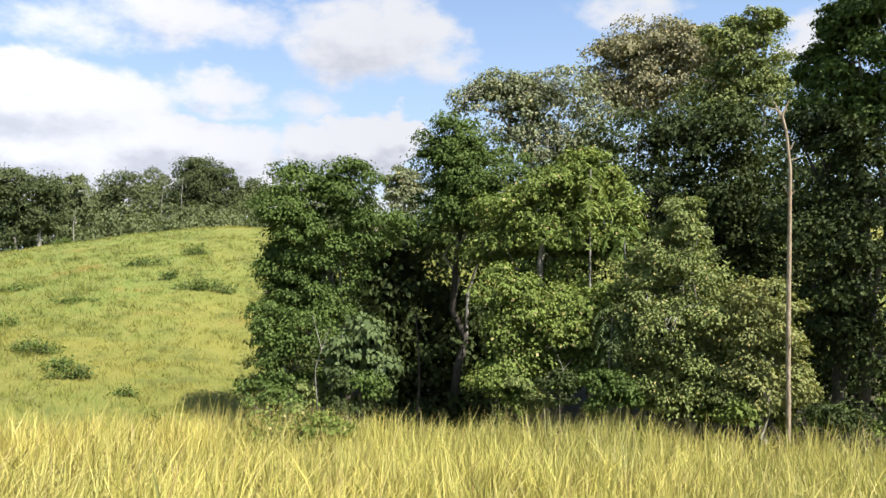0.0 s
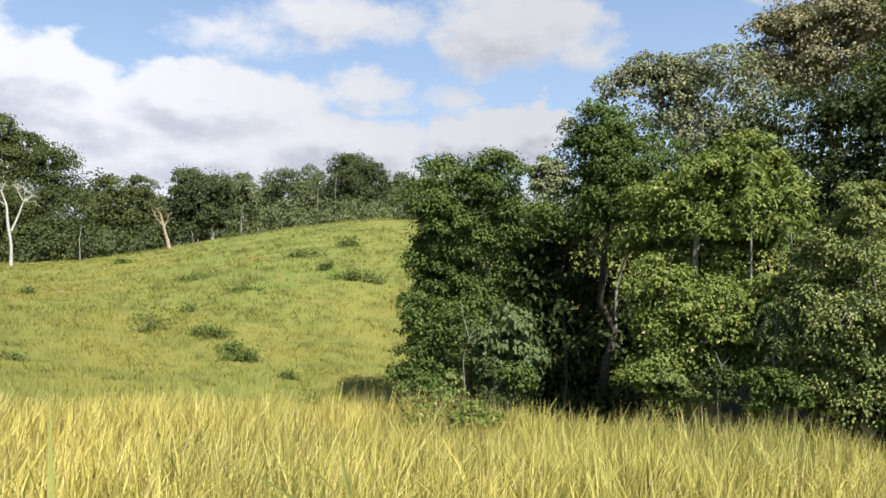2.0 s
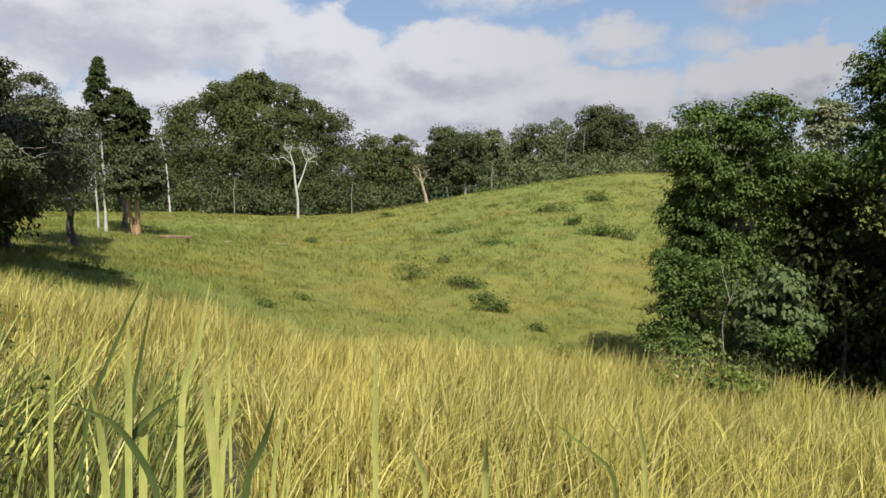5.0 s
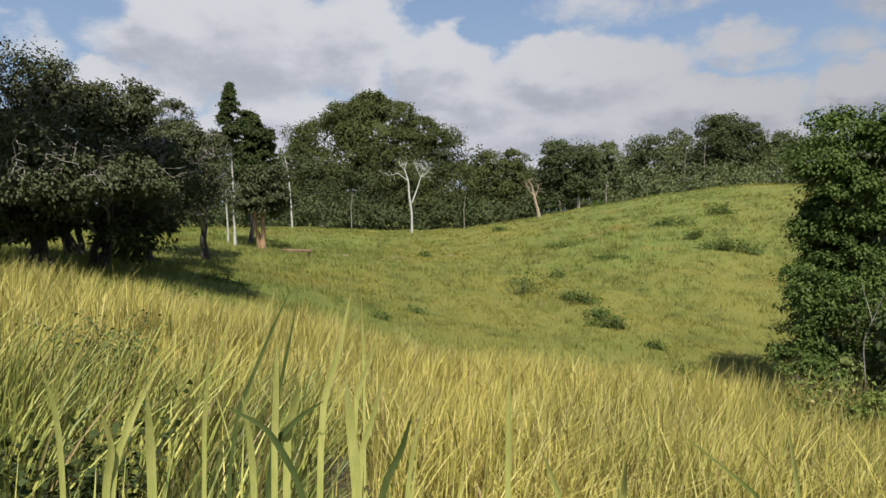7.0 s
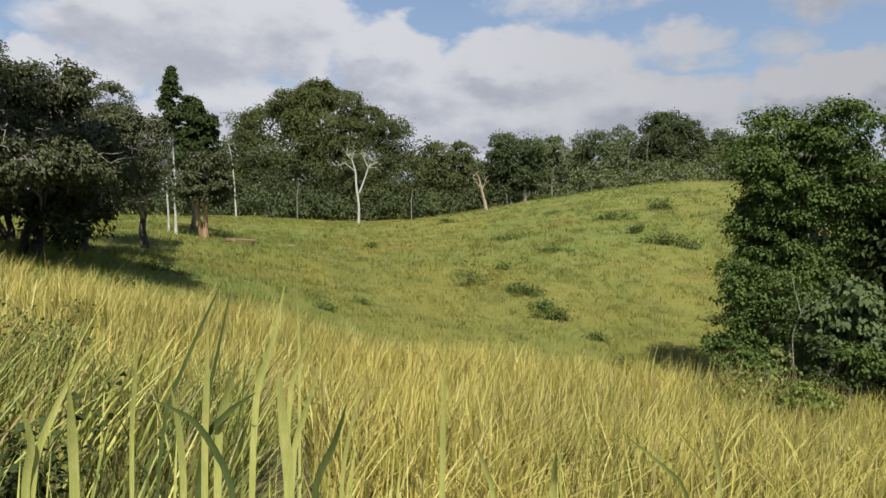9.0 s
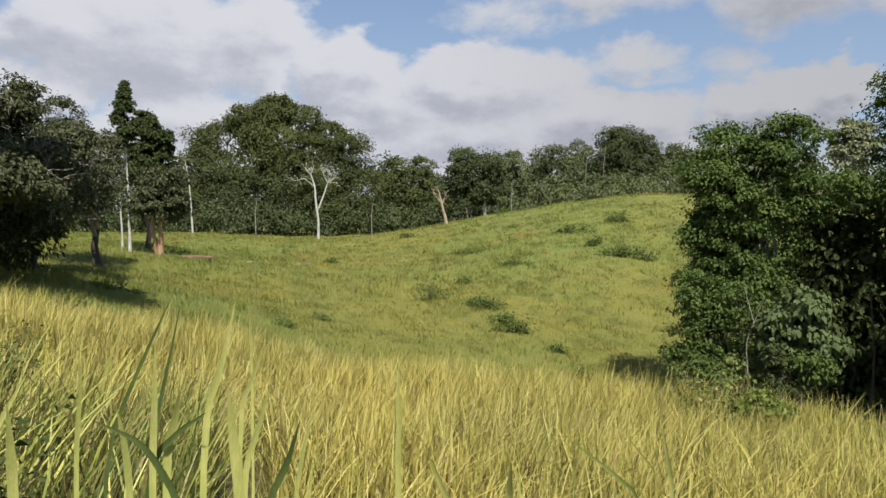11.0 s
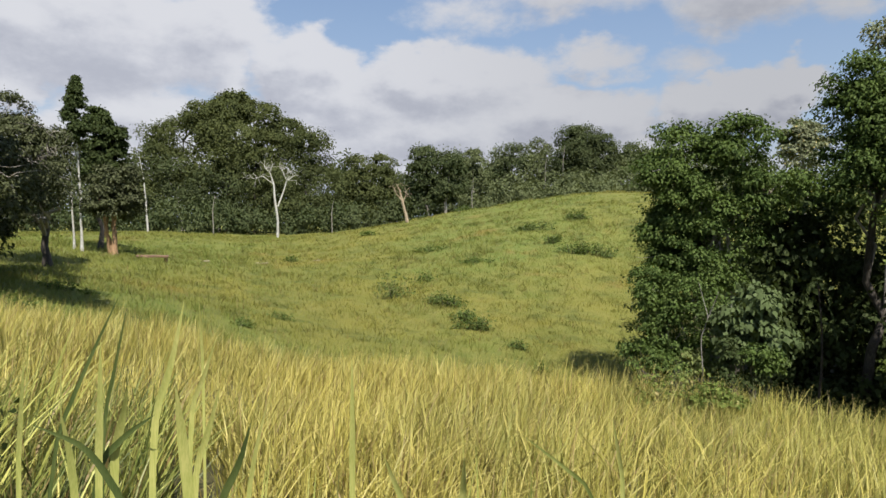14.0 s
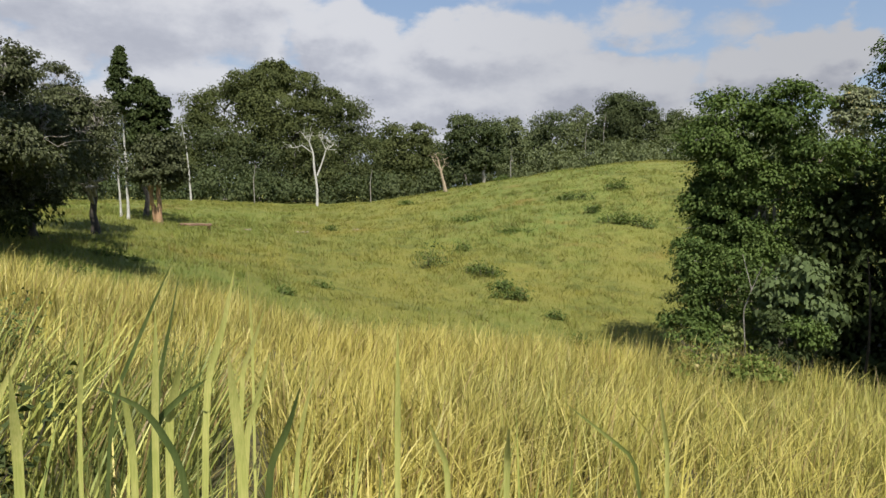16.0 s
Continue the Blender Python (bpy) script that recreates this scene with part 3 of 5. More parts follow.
tree("broadleaf_tree", 8, foot(-17.11, 38.0), [(-13.7, 14.9, 3.0, 2.1), (-16.3, 15.9, 3.7, 2.1), (-19.0, 15.9, 2.7, 1.7), (-17.5, 13.4, 5.0, 2.7), (-14.6, 11.9, 4.1, 2.5), (-19.6, 13.2, 2.7, 3.2)],
     38.0, LEAF_BROWN, BARK_GREY, "tall tree with a dry brownish crown", per=3503, leaf=0.232, width=0.111, group=COPSE, showing=5, limbs_mat=BARK_GREY, trunk=0.25)
tree("broadleaf_tree", 9, foot(-23.13, 34.0), [(-22.0, 16.6, 2.3, 0.8), (-24.2, 17.2, 1.6, 0.8), (-23.6, 14.7, 3.0, 1.9), (-22.8, 12.6, 3.9, 2.3), (-25.1, 11.2, 2.7, 2.7), (-21.2, 11.0, 3.2, 2.7)],
     34.0, LEAF_OLIVE, BARK_GREY, "tall olive green forest tree", per=2919, leaf=0.199, width=0.092, group=COPSE, showing=5, limbs_mat=BARK_GREY, trunk=0.22)
tree("broadleaf_tree", 10, foot(-30.37, 24.0), [(-29.5, 16.6, 1.8, 1.3), (-31.5, 17.0, 2.7, 1.6), (-27.9, 13.6, 1.8, 1.4), (-30.5, 13.7, 3.7, 2.7), (-32.8, 13.0, 4.1, 4.1), (-29.1, 10.8, 3.4, 2.1), (-31.5, 8.6, 4.6, 3.2)],
     24.0, LEAF_FRESH, BARK_DARK, "large dark tree at the edge of the wood", per=2530, leaf=0.166, width=0.085, group=COPSE, showing=5, limbs_mat=BARK_GREY, trunk=0.24)
# Inner trees wear the darkest leaf tone, which carries the wood's shade.
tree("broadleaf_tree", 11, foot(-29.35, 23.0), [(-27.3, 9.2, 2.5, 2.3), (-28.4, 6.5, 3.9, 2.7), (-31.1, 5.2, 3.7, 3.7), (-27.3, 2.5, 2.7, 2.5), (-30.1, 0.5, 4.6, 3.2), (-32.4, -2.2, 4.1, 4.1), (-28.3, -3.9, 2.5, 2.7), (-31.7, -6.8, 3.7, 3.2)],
     23.0, LEAF_DEEP_SHADE, BARK_DARK, "tree hung with leaves darkened for shade", per=1800, leaf=0.166, width=0.085, group=COPSE, trunk=0.2)
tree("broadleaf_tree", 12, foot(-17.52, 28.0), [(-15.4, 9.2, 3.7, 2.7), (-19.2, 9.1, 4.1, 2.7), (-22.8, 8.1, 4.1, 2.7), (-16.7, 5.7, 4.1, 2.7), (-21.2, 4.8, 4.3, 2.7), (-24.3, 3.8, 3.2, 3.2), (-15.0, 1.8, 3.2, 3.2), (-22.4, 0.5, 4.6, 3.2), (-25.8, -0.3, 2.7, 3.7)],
     28.0, LEAF_DEEP_SHADE, BARK_DARK, "tree deep in the wood, leaves darkened for shade", per=1900, leaf=0.2, width=0.1, group=COPSE, trunk=0.2)
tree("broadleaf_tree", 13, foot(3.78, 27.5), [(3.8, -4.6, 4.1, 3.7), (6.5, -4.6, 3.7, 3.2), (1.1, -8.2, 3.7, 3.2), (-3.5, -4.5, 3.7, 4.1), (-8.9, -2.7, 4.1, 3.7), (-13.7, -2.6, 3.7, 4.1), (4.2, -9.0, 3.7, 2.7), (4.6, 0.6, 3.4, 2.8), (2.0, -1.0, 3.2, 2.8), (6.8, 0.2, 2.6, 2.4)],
     27.5, LEAF_DEEP_SHADE, BARK_DARK, "tree behind the leafy edge of the wood, darkened for shade", per=1900, leaf=0.18, width=0.09, group=COPSE, trunk=0.18, stems=2)
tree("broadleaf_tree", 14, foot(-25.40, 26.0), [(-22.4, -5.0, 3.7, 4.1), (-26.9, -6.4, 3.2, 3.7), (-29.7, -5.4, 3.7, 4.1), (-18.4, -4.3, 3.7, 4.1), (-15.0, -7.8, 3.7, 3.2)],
     26.0, LEAF_DEEP_SHADE, BARK_DARK, "tree behind the bare pole, leaves darkened for shade", per=1342, leaf=0.24, width=0.12, group=COPSE, trunk=0.18, stems=2)
tree("broadleaf_tree", 15, foot(12.68, 19.5), [(13.8, -5.1, 1.9, 2.1), (12.7, -8.0, 2.7, 2.1), (10.8, -5.9, 2.3, 2.3), (14.6, -10.1, 2.3, 1.3), (10.9, -10.2, 2.7, 1.6)],
     19.5, LEAF_FRESH, BARK_GREY, "yellow-green sapling at the edge of the wood", per=1365, leaf=0.122, width=0.062, group=COPSE, trunk=0.05, stems=2)
tree("big_leaf_sapling", 16, foot(6.49, 18.6), [(6.5, -5.9, 1.9, 1.2), (7.6, -7.5, 1.6, 1.4), (5.6, -8.1, 1.6, 1.6), (6.7, -9.9, 1.8, 1.6)],
     18.6, LEAF_PALE, BARK_GREY, "sapling with large pale round leaves", per=520, leaf=0.165, width=0.14, clumps=12, round_leaf=True, group=COPSE, trunk=0.045, droop=0.5)
tree("broadleaf_tree", 17, foot(3.09, 46.0), [(3.6, 6.3, 1.1, 1.2), (2.3, 6.1, 1.1, 1.2), (3.2, 4.8, 1.6, 1.1)],
     46.0, LEAF_ASH, BARK_GREY, "grey-green tree glimpsed through a gap", per=1459, leaf=0.249, width=0.126, group=COPSE, trunk=0.2)
# Added past the right of the first view, to shade the wood.
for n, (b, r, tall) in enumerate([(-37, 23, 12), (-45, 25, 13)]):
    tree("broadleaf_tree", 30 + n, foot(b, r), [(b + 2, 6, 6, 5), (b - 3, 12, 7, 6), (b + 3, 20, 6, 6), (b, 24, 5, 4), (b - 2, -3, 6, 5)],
         r, LEAF_DEEP_SHADE, BARK_DARK, "tall dark tree added past the wood's edge for its shade", per=1100, leaf=0.199, width=0.100, group=COPSE, trunk=0.22)

# undergrowth along the brow
rng = np.random.default_rng(77)
for n in range(26):
    b = 12.5 - n * 1.85 + rng.uniform(-1.0, 1.0)
    if -2.5 < b < 5.0:
        continue
    r = rng.uniform(16.8, 18.8)
    mat = (LEAF_FRESH, LEAF_OLIVE, LEAF_DEEP_SHADE, LEAF_FRESH, LEAF_LIME)[n % 5]
    tree("shrub", 100 + n, foot(b, r), [(b + rng.uniform(-1.2, 1.2), rng.uniform(-11.8, -9.4), rng.uniform(0.6, 1.5), rng.uniform(0.4, 1.2)) for _ in range(3)],
         r, mat, BARK_DARK, "low leafy shrub at the foot of the wood", leaf=0.125, width=0.058, per=340, trunk=0.03, category="shrub",
         group="undergrowth", clumps=9)

tree("shrub", 140, foot(8.90, 20.4), [(9.5, -7.4, 1.1, 1.1), (8.1, -6.7, 1.2, 1.3), (8.7, -8.9, 1.8, 1.1), (6.8, -8.0, 1.1, 1.4)], 20.4, LEAF_FRESH, BARK_DARK,
     "leafy shrub filling a gap at the wood's edge", leaf=0.125, width=0.058, per=620, trunk=0.03, category="shrub", group="undergrowth", clumps=10)


def frond_plant(seed, base, bearing, rise, r, count, length, mat, label, stem_mat=BARK_GREY):
    """A treelet with long drooping feathered leaves."""
    rng = np.random.default_rng(seed)
    ob = thing("feather_leaf_treelet", base, label, "treelet", COPSE)
    head = np.array(spot(bearing, rise, r))
    t = np.linspace(0, 1, 8)[:, None]
    v, f = tube(np.array(base) + (head - np.array(base)) * t + np.sin(np.pi * t) * rng.normal(0, 0.12, (1, 3)), np.linspace(0.05, 0.02, 8), 7)
    part("trunk", v, f, stem_mat, ob)
    for n in range(count):
        a = rng.uniform(0, 2 * np.pi)
        out = np.array([math.cos(a), math.sin(a), 0.0])
        start = head + [0, 0, rng.uniform(-1.3, 0.3)]
        u = np.linspace(0, 1, 13)[:, None]
        size = length * rng.uniform(0.75, 1.2)
        rib = start + out * size * (u - 0.25 * u * u) + np.array([0, 0, 1.0]) * size * (0.35 * u - rng.uniform(0.75, 1.15) * u * u)
        v, f = tube(rib, np.linspace(0.012, 0.004, 13), 4)
        along = np.gradient(rib, axis=0)
        side = np.cross(along, [0, 0, 1.0])
        side /= np.linalg.norm(side, axis=1, keepdims=True) + 1e-9
        along /= np.linalg.norm(along, axis=1, keepdims=True) + 1e-9
        bases = np.concatenate([rib[2:], rib[2:]])
        ways = np.concatenate([side[2:] + along[2:] * 0.45, -side[2:] + along[2:] * 0.45]) + [0, 0, -0.25]
        leaf_v, leaf_f = leaves(rng, bases, ways, size * 0.27, size * 0.07, 0.25)
        part("frond", np.concatenate([v, leaf_v]), np.concatenate([f, leaf_f + len(v)]), mat, ob, smooth=False)
    return ob


frond_plant(41, foot(-13.51, 18.3), -13.51, -4.38, 18.3, 18, 0.72, LEAF_PALE, "treelet with drooping pale feathered leaves")
frond_plant(42, foot(-14.58, 20.0), -14.36, 1.82, 20.0, 16, 0.75, LEAF_FRESH, "tall treelet with drooping feathered leaves")
frond_plant(43, foot(-11.55, 20.4), -11.76, 7.18, 20.4, 16, 0.85, LEAF_LIME, "tall treelet with spreading light green feathered leaves")
# Pale fronds given dark leaves in place of shade.
frond_plant(44, foot(2.41, 23.0), 2.21, -4.4, 22.6, 9, 0.6, LEAF_DEEP_SHADE, "treelet with drooping feathered leaves darkened for shade", BARK_DARK)

# the tangle inside the wood, its dark leaves standing in for shade
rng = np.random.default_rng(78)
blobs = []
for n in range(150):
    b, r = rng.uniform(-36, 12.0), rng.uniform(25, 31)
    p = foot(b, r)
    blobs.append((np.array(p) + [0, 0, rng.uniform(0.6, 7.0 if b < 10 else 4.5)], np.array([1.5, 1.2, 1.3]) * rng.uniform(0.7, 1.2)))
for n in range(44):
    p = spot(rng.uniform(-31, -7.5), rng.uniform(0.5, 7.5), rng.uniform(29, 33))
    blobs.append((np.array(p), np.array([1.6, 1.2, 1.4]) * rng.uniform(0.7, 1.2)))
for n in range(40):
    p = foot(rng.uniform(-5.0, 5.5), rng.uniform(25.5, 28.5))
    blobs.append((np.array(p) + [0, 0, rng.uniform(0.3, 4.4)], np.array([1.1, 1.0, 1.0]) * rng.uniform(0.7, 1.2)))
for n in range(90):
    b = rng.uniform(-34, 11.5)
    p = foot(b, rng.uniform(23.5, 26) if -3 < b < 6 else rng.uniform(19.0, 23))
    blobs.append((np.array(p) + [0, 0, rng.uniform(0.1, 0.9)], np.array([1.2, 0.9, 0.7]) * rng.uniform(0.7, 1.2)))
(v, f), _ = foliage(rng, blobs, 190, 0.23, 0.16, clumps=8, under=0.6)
tagged(mesh_object("thicket", v, f, LEAF_DEEP_SHADE), "tangled undergrowth inside the wood, darkened for its shade", "thicket", kind="stuff")

far_off, turned = rng.uniform(18.2, 26.0, 11000), np.radians(rng.uniform(-36, 9.0, 11000))
x, y = -np.sin(turned) * far_off, np.cos(turned) * far_off
v, f = leaves(rng, np.stack([x, y, land(x, y) + rng.uniform(0.0, 0.12, len(x))], -1), rng.normal(0, 1, (len(x), 3)) * [1, 1, 0.35], 0.17, 0.09)
tagged(mesh_object("fallen_leaves", v, f, LEAF_LITTER), "dead brown and green leaves on the wood's floor", "leaf litter", kind="stuff")

# ---- trees on the meadow's far left ----
GROVE = "grove on the meadow"
tree("broadleaf_tree", 201, foot(70.46, 24.0), [(69.8, 9.2, 3.2, 1.9), (68.1, 7.6, 2.7, 2.1), (70.8, 6.3, 3.7, 3.2), (68.9, 4.5, 4.1, 2.7), (72.1, 8.5, 3.7, 3.7), (70.3, 1.7, 4.1, 2.3), (72.9, 3.2, 4.1, 3.7), (69.7, -0.0, 3.7, 1.2), (71.1, -0.6, 2.7, 1.1), (72.7, -0.2, 3.2, 1.6), (72.0, 3.0, 4.5, 3.5, -4.0), (69.0, 5.0, 4.0, 3.0, -3.5), (70.0, 4.0, 4.0, 3.0, 4.0)],
     24.0, LEAF_GREY, BARK_DARK, "dark spreading tree with grey glossy leaves", per=2000, leaf=0.15, width=0.075, under=0.5, clumps=30, crook=0.015, trunk=0.13, group=GROVE, stems=4, limbs_mat=BARK_GREY, showing=60)
tree("broadleaf_tree", 202, foot(66.29, 25.5), [(65.6, 7.8, 3.0, 2.2), (64.0, 8.1, 1.6, 2.0), (66.8, 5.4, 3.7, 2.7), (64.3, 4.2, 3.2, 2.7), (65.8, 1.8, 4.1, 1.9), (63.2, 1.4, 2.7, 1.6), (66.9, -0.1, 3.2, 1.0), (63.4, -0.1, 2.3, 0.9), (66.0, 3.5, 4.0, 3.0, -4.0), (64.0, 4.0, 4.0, 3.0, 4.0), (62.5, 2.5, 3.0, 2.5, -3.0), (64.0, 2.7, 3.0, 1.8, -5.5), (67.2, 2.8, 3.4, 1.9, -5.5), (70.0, 2.7, 3.4, 1.9, -5.5)],
     25.5, LEAF_GREY, BARK_DARK, "low-branched tree with grey-green leaves and pale twigs", per=2000, leaf=0.15, width=0.075, under=0.5, clumps=30, crook=0.015, trunk=0.13, stems=3, group=GROVE, limbs_mat=BARK_GREY, showing=60)
# Forms hung well forward are added to shade ground before the trunks.
tree("broadleaf_tree", 203, foot(59.18, 36.0), [(61.5, 7.2, 2.2, 1.6), (60.6, 5.1, 2.0, 2.2), (62.0, 3.5, 2.5, 2.2), (59.7, 2.6, 2.3, 2.3), (60.9, 0.9, 2.7, 1.4), (58.6, 5.2, 1.3, 1.6), (60.7, 3.5, 2.8, 2.1, -4.0), (60.1, 2.0, 2.7, 1.6, -6.5), (62.0, 2.2, 2.7, 1.6, -8.0), (58.9, 3.1, 1.6, 1.8, -3.0), (61.0, 5.6, 2.1, 1.6, -8.0), (59.6, 4.3, 1.8, 1.7, -9.0)],
     36.0, LEAF_GREY, BARK_DARK, "round tree with bare grey twigs showing", lean=spot(59.60, 2.64, 36.0), per=1900, leaf=0.16, width=0.08, under=0.5, clumps=30, crook=0.015, trunk=0.18, group=GROVE, limbs_mat=BARK_GREY, showing=60, thick=0.3)
# Unseen tree, its crown above the view, added to shade the ground.
tree("broadleaf_tree", 204, foot(77.5, 17.0), [(64, 27, 6, 3.2), (70, 29, 7, 4), (76, 31, 7, 4), (66, 33, 6, 3), (72, 35, 6, 3), (82, 29, 7, 4)],
     17.0, LEAF_GREY, BARK_DARK, "unseen tall tree added beside the grove for its shade", per=1500, leaf=0.34, width=0.26, trunk=0.24, group=GROVE, crook=0.006, twigs=2, lean=spot(77.5, 31.0, 17.0))
# Two back trees added to thicken the grove and darken its floor.
tree("broadleaf_tree", 234, foot(68.5, 30.0), [(68.5, 5.5, 3.4, 2.4), (70.5, 3.4, 3.2, 2.2), (66.8, 3.2, 3.2, 2.0), (69.0, 1.4, 3.8, 1.6), (72.0, 5.0, 3.0, 2.6)],
     30.0, LEAF_GREY, BARK_DARK, "dark tree at the back of the grove", per=1500, leaf=0.2, width=0.12, crook=0.015, trunk=0.13, stems=3, group=GROVE)
tree("broadleaf_tree", 235, foot(63.2, 31.0), [(63.4, 4.8, 2.8, 2.2), (65.0, 2.8, 3.0, 2.0), (62.2, 2.4, 2.6, 1.8), (63.6, 1.2, 3.4, 1.3)],
     31.0, LEAF_GREY, BARK_DARK, "dark tree at the back of the grove", per=1500, leaf=0.2, width=0.12, crook=0.015, trunk=0.13, stems=3, group=GROVE)
# Another added tree, left of the view, for the grove's shade.
tree("broadleaf_tree", 244, foot(84.0, 25.0), [(84, 14, 9, 5), (88, 8, 8, 5), (82, 5, 7, 4)],
     25.0, LEAF_GREY, BARK_DARK, "unseen spreading tree added beyond the grove for shade", per=672, leaf=0.338, width=0.182, trunk=0.2, group=GROVE, crook=0.012)
tree("slender_tree", 205, foot(56.96, 45.0), [(57.2, 10.0, 0.2, 0.5), (57.2, 9.3, 0.42, 0.5), (57.2, 8.7, 0.62, 0.5), (57.2, 8.1, 0.82, 0.5), (57.2, 7.4, 1.0, 0.5), (57.1, 6.7, 1.15, 0.5), (57.2, 6.1, 1.15, 0.45)],
     45.0, LEAF_DEEP_SHADE, BARK_WHITE, "slender tree with a straight white trunk and pointed crown", per=800, leaf=0.2, width=0.1, trunk=0.078, clumps=16, under=0.5, group=GROVE, crook=0.004, limbs_mat=BARK_DARK, twigs=0)
tree("slender_tree", 206, foot(57.45, 46.0), [(57.9, 5.9, 0.7, 0.7), (58.4, 5.0, 0.8, 0.9)],
     46.0, LEAF_GREY, BARK_WHITE, "thin tree with a pale straight trunk", per=700, leaf=0.2, width=0.1, trunk=0.062, under=0.5, group=GROVE, crook=0.004, limbs_mat=BARK_DARK, twigs=0, lean=spot(57.6, 5.8, 46.0))
tree("broadleaf_tree", 207, foot(55.77, 50.0), [(55.9, 7.4, 0.8, 0.9), (55.4, 6.2, 1.2, 1.3), (55.8, 5.0, 1.5, 1.3), (55.0, 4.4, 1.3, 1.2), (55.8, 3.6, 1.6, 1.2)],
     50.0, LEAF_DEEP_SHADE, BARK_DARK, "narrow dark green tree behind the white trunks", per=2323, leaf=0.28, width=0.14, trunk=0.16, group=GROVE)
tree("broadleaf_tree", 208, foot(54.86, 45.0), [(55.2, 2.9, 1.6, 1.2), (54.1, 3.1, 1.3, 1.3), (55.8, 1.6, 1.5, 1.1), (53.9, 1.4, 1.2, 1.1), (55.0, 0.9, 1.6, 0.8)],
     45.0, LEAF_GREY, BARK_ORANGE, "tree with a thick orange-brown trunk and dull leaves", per=1584, leaf=0.24, width=0.12, trunk=0.17, group=GROVE, stems=2, crook=0.012)

# Two more trees out of view, added to deepen the same shade.
for n, (b, r, e) in enumerate([(82, 19, 17), (79, 22, 14)]):
    tree("broadleaf_tree", 250 + n, foot(b, r), [(b, e + 8, 6, 5), (b + 3, e + 3, 6, 5), (b - 1, e + 12, 5, 4), (b + 5, e + 10, 6, 5)],
         r, LEAF_GREY, BARK_DARK, "unseen grey-leaved tree added beside the grove for shade", per=1300, leaf=0.26, width=0.16, trunk=0.16, group=GROVE, crook=0.012, twigs=3)

# Dark leaf mass added where the grove has only shaded ground.
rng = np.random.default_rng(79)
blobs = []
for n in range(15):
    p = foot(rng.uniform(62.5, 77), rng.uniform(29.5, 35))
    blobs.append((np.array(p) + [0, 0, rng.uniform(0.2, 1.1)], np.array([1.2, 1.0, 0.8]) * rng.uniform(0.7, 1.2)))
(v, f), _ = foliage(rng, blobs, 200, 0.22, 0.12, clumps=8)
tagged(mesh_object("grove_shade_fill", v, f, LEAF_DEEP_SHADE), "low dark leaves standing in for the grove's shade", "undergrowth", kind="stuff")

# ---- the far wood ----
FAR = "trees of the far wood"
tree("forest_tree", 301, foot(46.51, 100.0), [(46.3, 7.0, 3.4, 2.0), (46.3, 8.8, 1.8, 1.2), (48.3, 7.8, 1.9, 1.4), (44.4, 8.0, 1.9, 1.3), (49.9, 6.2, 2.0, 1.6), (42.3, 6.8, 1.6, 1.3), (47.3, 6.0, 3.9, 1.8), (43.7, 5.6, 2.3, 1.6), (46.4, 4.0, 5.0, 1.9), (50.9, 3.8, 2.3, 2.0), (42.2, 3.8, 2.1, 2.0), (46.5, 2.0, 4.6, 1.8)],
     100.0, LEAF_FAR, BARK_DARK, "huge domed forest tree towering over the meadow", per=3600, leaf=0.40, width=0.24, trunk=0.7, group=FAR, clumps=36, flat_spray=0.85, under=0.42, thick=0.32, fill=0.95)
